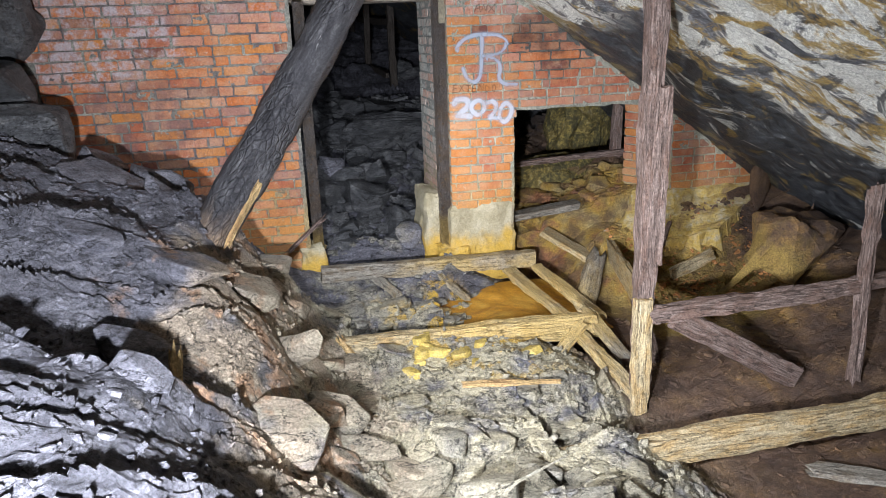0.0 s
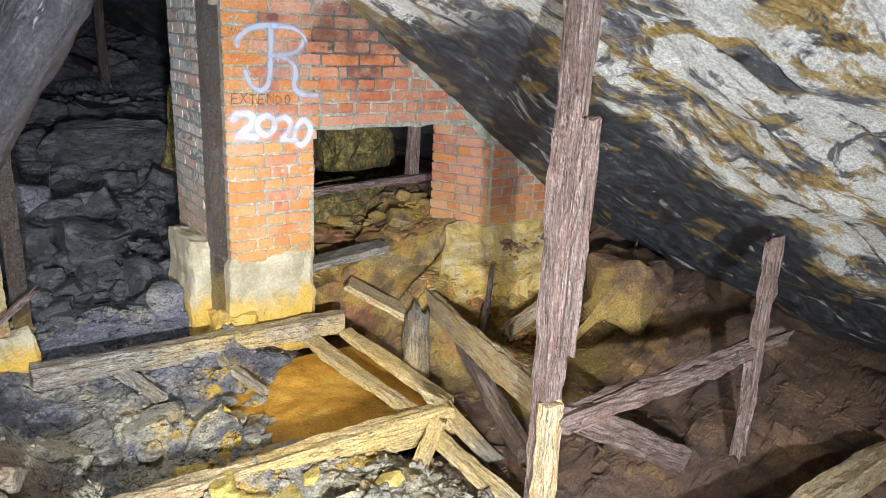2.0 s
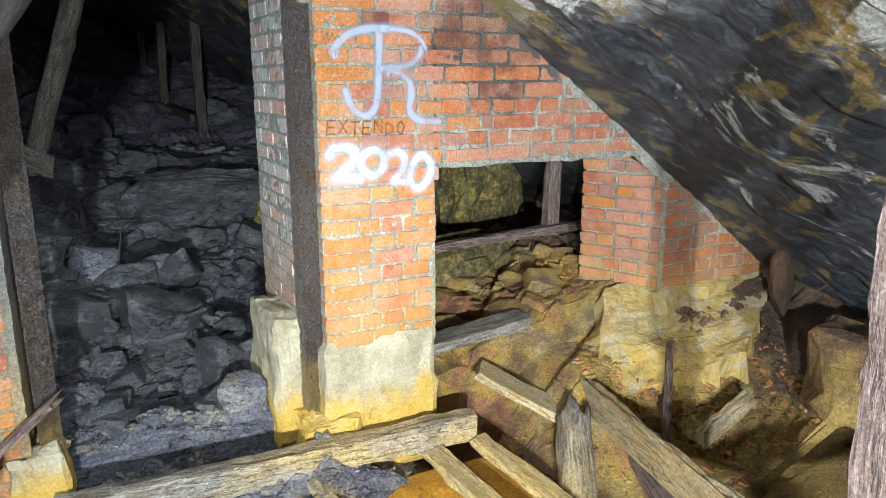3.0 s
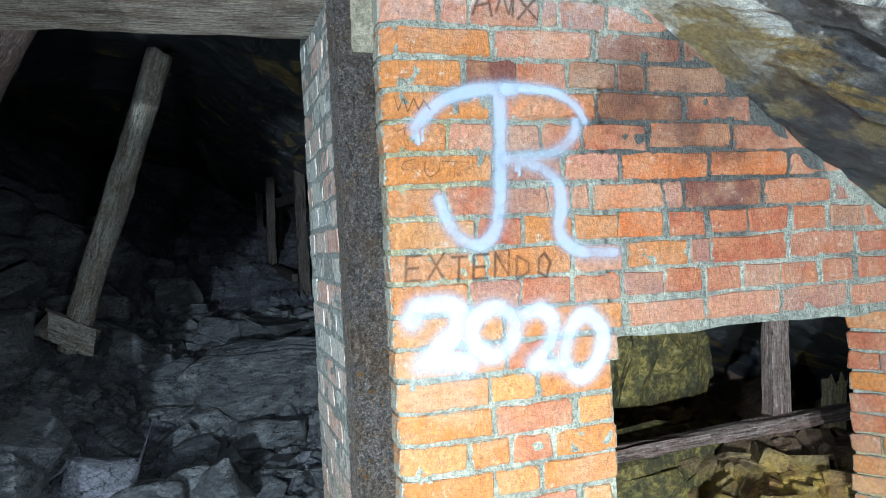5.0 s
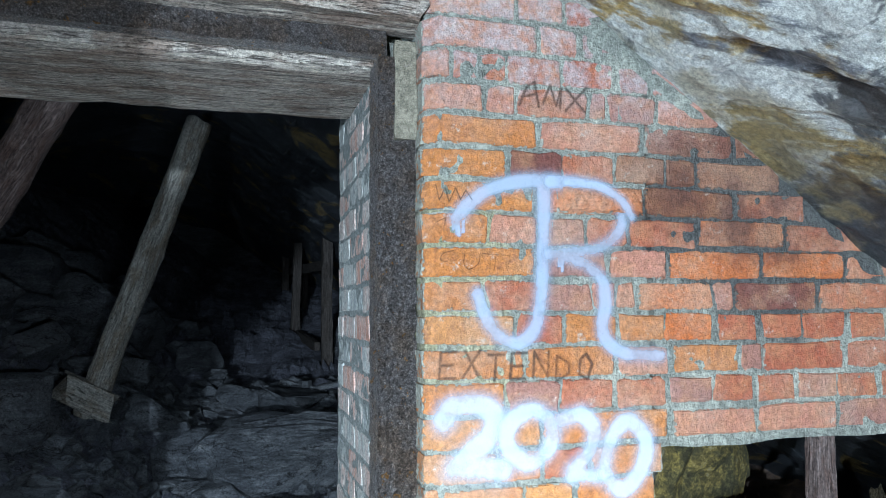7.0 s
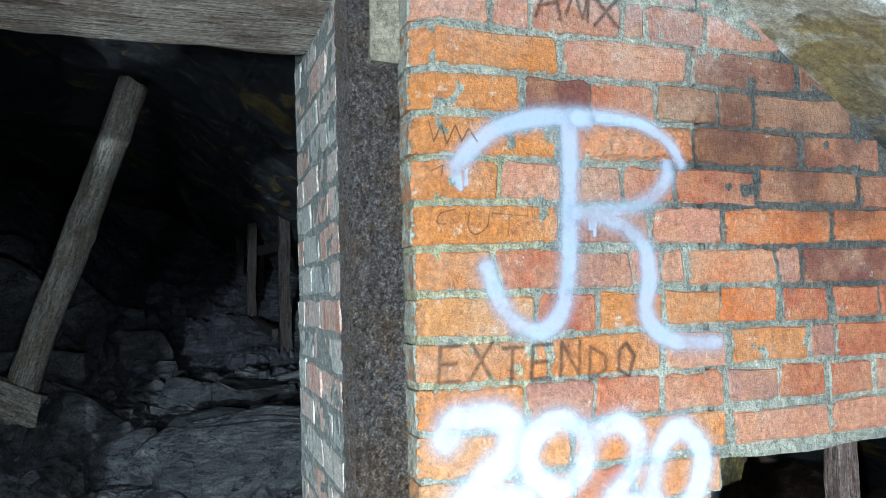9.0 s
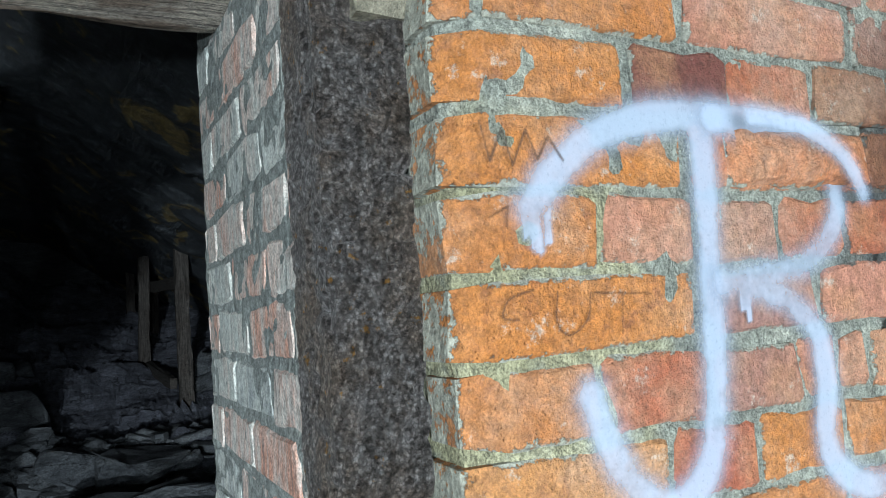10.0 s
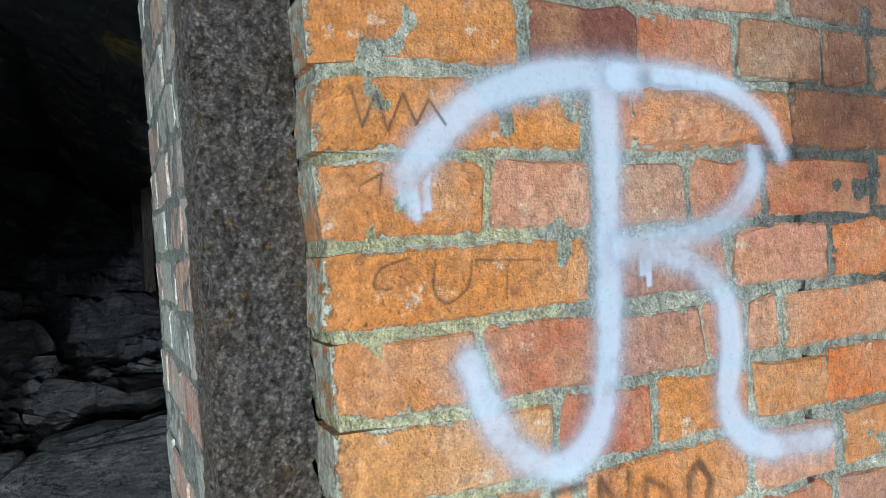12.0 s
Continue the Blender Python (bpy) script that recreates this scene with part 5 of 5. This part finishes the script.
def painted(name, lines, wide, material, parent, y=FACE - 0.0065, cell=0.005, closed=False, smooth=True, runs=()):
    """Sprayed lines as one thin skin over the wall: thick along the lines, thin at the edges."""
    segs = []
    for line in lines:
        pts = curve_points(line, closed, smooth)
        segs += [(a.x, a.y, b.x - a.x, b.y - a.y) for a, b in zip(pts, pts[1:]) if (b - a).length > 1e-6]
    segs = np.array(segs)
    reach = wide * 1.25
    ends = np.concatenate([segs[:, :2], segs[:, :2] + segs[:, 2:]])
    lo, hi = ends.min(0) - reach, ends.max(0) + reach
    xs, zs = np.arange(lo[0], hi[0] + cell, cell), np.arange(lo[1], hi[1] + cell, cell)
    px, pz = np.meshgrid(xs, zs)
    p = np.stack([px.ravel(), pz.ravel()], 1)
    best = np.full(len(p), 9.0)
    for ax, az, dx, dz in segs:
        t = np.clip(((p[:, 0] - ax) * dx + (p[:, 1] - az) * dz) / (dx * dx + dz * dz), 0, 1)
        best = np.minimum(best, np.hypot(p[:, 0] - ax - t * dx, p[:, 1] - az - t * dz))
    thin = np.zeros(len(p))
    for x, top, foot in runs:
        d = np.hypot(p[:, 0] - x, p[:, 1] - np.clip(p[:, 1], foot, top))
        thin = np.maximum(thin, 1.4 * np.exp(-(d / 0.0045) ** 4))
    best = np.where(thin > 0.05, np.minimum(best, reach * 0.9), best)
    dens = np.clip(0.85 * np.exp(-(best / (wide * 0.40)) ** 2) + 0.28 * np.exp(-(best / (wide * 0.72)) ** 2), 0, 1)
    dens = np.maximum(dens, np.clip(thin, 0, 1))
    nx = len(xs)
    use, verts, dd, faces = {}, [], [], []
    flat = best < reach

    def vert(i):
        if i not in use:
            use[i] = len(verts)
            verts.append((float(p[i, 0]), y, float(p[i, 1])))
            dd.append(float(dens[i]))
        return use[i]
    for j in range(len(zs) - 1):
        for i in range(nx - 1):
            q = (j * nx + i, j * nx + i + 1, (j + 1) * nx + i + 1, (j + 1) * nx + i)
            if flat[q[0]] or flat[q[1]] or flat[q[2]] or flat[q[3]]:
                faces.append(tuple(vert(v) for v in q))
    me = bpy.data.meshes.new(name)
    me.from_pydata(verts, [], faces)
    me.attributes.new("paint", "FLOAT", "POINT").data.foreach_set("value", dd)
    me.materials.append(material)
    ob = new(name, me)
    ob.parent = parent
    return ob


letters = tagged(base("graffiti"), "white sprayed initials on the red bricks", "graffiti")
painted("letter", [[(1.536, 2.165), (1.568, 2.199), (1.612, 2.232), (1.661, 2.251), (1.722, 2.262), (1.779, 2.262)], [(1.754, 2.254), (1.755, 2.202), (1.751, 2.121), (1.747, 2.042), (1.741, 1.964), (1.723, 1.911), (1.685, 1.883), (1.646, 1.893), (1.618, 1.924), (1.599, 1.962), (1.589, 1.995)]], 0.047, THIN_PAINT, letters, cell=0.004, runs=((1.545, 2.165, 2.128), (1.556, 2.16, 2.138), (1.530, 2.16, 2.142), (1.538, 2.16, 2.132)))
painted("letter", [[(1.77, 2.262), (1.829, 2.260), (1.901, 2.248), (1.947, 2.221), (1.960, 2.178), (1.939, 2.134), (1.888, 2.103), (1.815, 2.094), (1.765, 2.090)], [(1.794, 2.086), (1.853, 2.070), (1.897, 2.032), (1.908, 1.974), (1.897, 1.917), (1.915, 1.879), (1.962, 1.854), (2.053, 1.846)]], 0.046, THIN_PAINT, letters, FACE - 0.0085, 0.004, runs=((1.797, 2.09, 2.050), (1.788, 2.08, 2.062)))
year = tagged(base("graffiti"), "white sprayed date 2020 on the red bricks", "graffiti")
painted("digit", [[(1.507, 1.712), (1.527, 1.744), (1.580, 1.752), (1.622, 1.724), (1.612, 1.678), (1.562, 1.640), (1.528, 1.614)], [(1.528, 1.614), (1.640, 1.606)]], 0.074, LIT_PAINT, year)
painted("digit", [[(1.718, 1.730), (1.757, 1.705), (1.760, 1.655), (1.716, 1.615), (1.668, 1.636), (1.650, 1.670), (1.670, 1.712)]], 0.060, LIT_PAINT, year, FACE - 0.0085, closed=True)
painted("digit", [[(1.785, 1.704), (1.838, 1.716), (1.872, 1.678), (1.855, 1.626), (1.808, 1.585)], [(1.808, 1.580), (1.885, 1.576)]], 0.058, LIT_PAINT, year)
painted("digit", [[(1.963, 1.695), (2.007, 1.646), (1.988, 1.577), (1.938, 1.540), (1.898, 1.578), (1.902, 1.626), (1.926, 1.672)]], 0.058, LIT_PAINT, year, FACE - 0.0085, closed=True)
word = tagged(base("graffiti"), "black pencilled word EXTENDO on the red bricks", "graffiti")
LETTERS = {"E": [[(1, 1), (0, 1), (0, 0), (1, 0)], [(0, 0.5), (0.8, 0.5)]], "X": [[(0, 1), (1, 0)], [(1, 1), (0, 0)]], "T": [[(0, 1), (1, 1)], [(0.5, 1), (0.5, 0)]], "N": [[(0, 0), (0, 1), (1, 0), (1, 1)]], "D": [[(0, 0), (0, 1), (0.9, 0.7), (0.9, 0.3), (0, 0)]], "O": [[(0.5, 1), (1, 0.6), (0.7, 0), (0.1, 0.2), (0.1, 0.8), (0.5, 1)]]}


def pencil(text, x, z, size, gap, wide, parent, y=FACE - 0.009):
    for i, ch in enumerate(text):
        rise = 0.005 * math.sin(i * 2.1)
        lines = [[(x + i * gap + u * size * 0.62 + 0.08 * size * (v - 0.5), z + v * size + rise - 0.002 * i) for u, v in line] for line in LETTERS[ch]]
        painted("letter", lines, wide, PENCIL, parent, y, 0.002, smooth=False)


pencil("EXTENDO", 1.497, 1.809, 0.058, 0.056, 0.0085, word)
scrawl = tagged(base("graffiti"), "black scribbled marks high on the brick pier", "graffiti")
painted("letter", [[(1.695, 2.44), (1.715, 2.485), (1.735, 2.50), (1.745, 2.44)], [(1.70, 2.46), (1.74, 2.47)]], 0.008, PENCIL, scrawl, FACE - 0.009, 0.002, smooth=False)
painted("letter", [[(1.755, 2.445), (1.775, 2.495), (1.790, 2.445), (1.805, 2.49), (1.80, 2.44)]], 0.008, PENCIL, scrawl, FACE - 0.009, 0.002, smooth=False)
painted("letter", [[(1.815, 2.49), (1.865, 2.435)], [(1.87, 2.495), (1.815, 2.435)]], 0.008, PENCIL, scrawl, FACE - 0.009, 0.002, smooth=False)

scratches = tagged(base("graffiti"), "faint pencilled word OUT on the red bricks", "graffiti")
painted("letter", [[(1.532, 2.094), (1.507, 2.087), (1.5, 2.072), (1.515, 2.069)]], 0.0027, PENCIL, scratches, FACE - 0.009, 0.0016)
painted("letter", [[(1.558, 2.091), (1.555, 2.064), (1.568, 2.052), (1.589, 2.065), (1.594, 2.088)]], 0.0027, PENCIL, scratches, FACE - 0.009, 0.0016)
painted("letter", [[(1.598, 2.088), (1.667, 2.084)], [(1.631, 2.082), (1.628, 2.05)]], 0.0027, PENCIL, scratches, FACE - 0.009, 0.0016, smooth=False)
marks = tagged(base("graffiti"), "faint zigzag pencil marks on the red bricks", "graffiti")
painted("mark", [[(1.49, 2.242), (1.498, 2.207), (1.512, 2.237), (1.521, 2.204), (1.537, 2.237), (1.548, 2.21), (1.561, 2.232), (1.576, 2.21)]], 0.0027, PENCIL, marks, FACE - 0.009, 0.0016, smooth=False)
painted("mark", [[(1.493, 2.158), (1.513, 2.168), (1.51, 2.15)]], 0.0027, PENCIL, marks, FACE - 0.009, 0.0016, smooth=False)

# a spalled brick that has started out of the wall
def spalled_brick(x0, x1, z0, z1):
    bm = bmesh.new()
    nx, nz = 22, 10
    rim = [[None] * (nz + 1) for i in range(nx + 1)]
    for i in range(nx + 1):
        for j in range(nz + 1):
            u, v = i / nx, j / nz
            e = min(min(u, 1 - u) * 5, min(v, 1 - v) * 3, 1.0)
            p = Vector((x0 + (x1 - x0) * u, 0, z0 + (z1 - z0) * v))
            rough_ = 0.007 * noise.noise(p * 45) + 0.004 * noise.noise(p * 120)
            out = 0.005 + 0.026 * e ** 0.5 * (0.3 + 0.7 * u) * (1.25 - 0.6 * v) + rough_ * e
            rim[i][j] = bm.verts.new((p.x + 0.004 * noise.noise(p * 40 + Vector((5, 0, 0))), FACE - out, p.z + 0.004 * noise.noise(p * 40)))
    for i in range(nx):
        for j in range(nz):
            bm.faces.new((rim[i][j], rim[i + 1][j], rim[i + 1][j + 1], rim[i][j + 1]))
    edge = [e for e in bm.edges if e.is_boundary]
    res = bmesh.ops.extrude_edge_only(bm, edges=edge)
    for v in [g for g in res["geom"] if isinstance(g, bmesh.types.BMVert)]:
        v.co.y = FACE + 0.03
    bmesh.ops.recalc_face_normals(bm, faces=bm.faces)
    ob = link("brick", bm, BRICK, pier)
    ob.color = (*TINT["O"], 1)
    return ob


painted("letter", [[(1.80, 2.258), (1.88, 2.25), (1.94, 2.222), (1.97, 2.18)]], 0.030, THIN_PAINT, letters, FACE - 0.0335)

spalled_brick(1.790, 2.018, 2.190, 2.255)

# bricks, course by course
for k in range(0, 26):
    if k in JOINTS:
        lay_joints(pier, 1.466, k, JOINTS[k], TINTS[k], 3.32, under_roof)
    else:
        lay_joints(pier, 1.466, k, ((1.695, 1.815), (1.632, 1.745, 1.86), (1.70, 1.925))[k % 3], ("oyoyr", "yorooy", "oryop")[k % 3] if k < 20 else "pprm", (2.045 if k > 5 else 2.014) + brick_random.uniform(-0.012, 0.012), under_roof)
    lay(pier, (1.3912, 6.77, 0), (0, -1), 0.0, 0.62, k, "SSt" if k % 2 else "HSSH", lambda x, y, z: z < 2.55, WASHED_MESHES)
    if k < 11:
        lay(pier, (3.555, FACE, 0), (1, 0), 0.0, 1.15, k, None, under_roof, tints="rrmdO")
        lay(pier, (3.312, BACK + 0.01, 0), (0.455, -0.89), 0.0, 0.52, k, None, lambda x, y, z: z < 1.66, tints="opprm")
for k in range(-5, 28):
    lay(west, (-1.75, FACE, 0), (1, 0), 0.06 * (k % 3), 1.965, k, "SSHSSSHSSSS" if k % 2 == 0 else "HSSHHSSHSSSHH", lambda x, y, z: z > floor_height(x, y) - 0.25, tints="rrOOmmprdo")
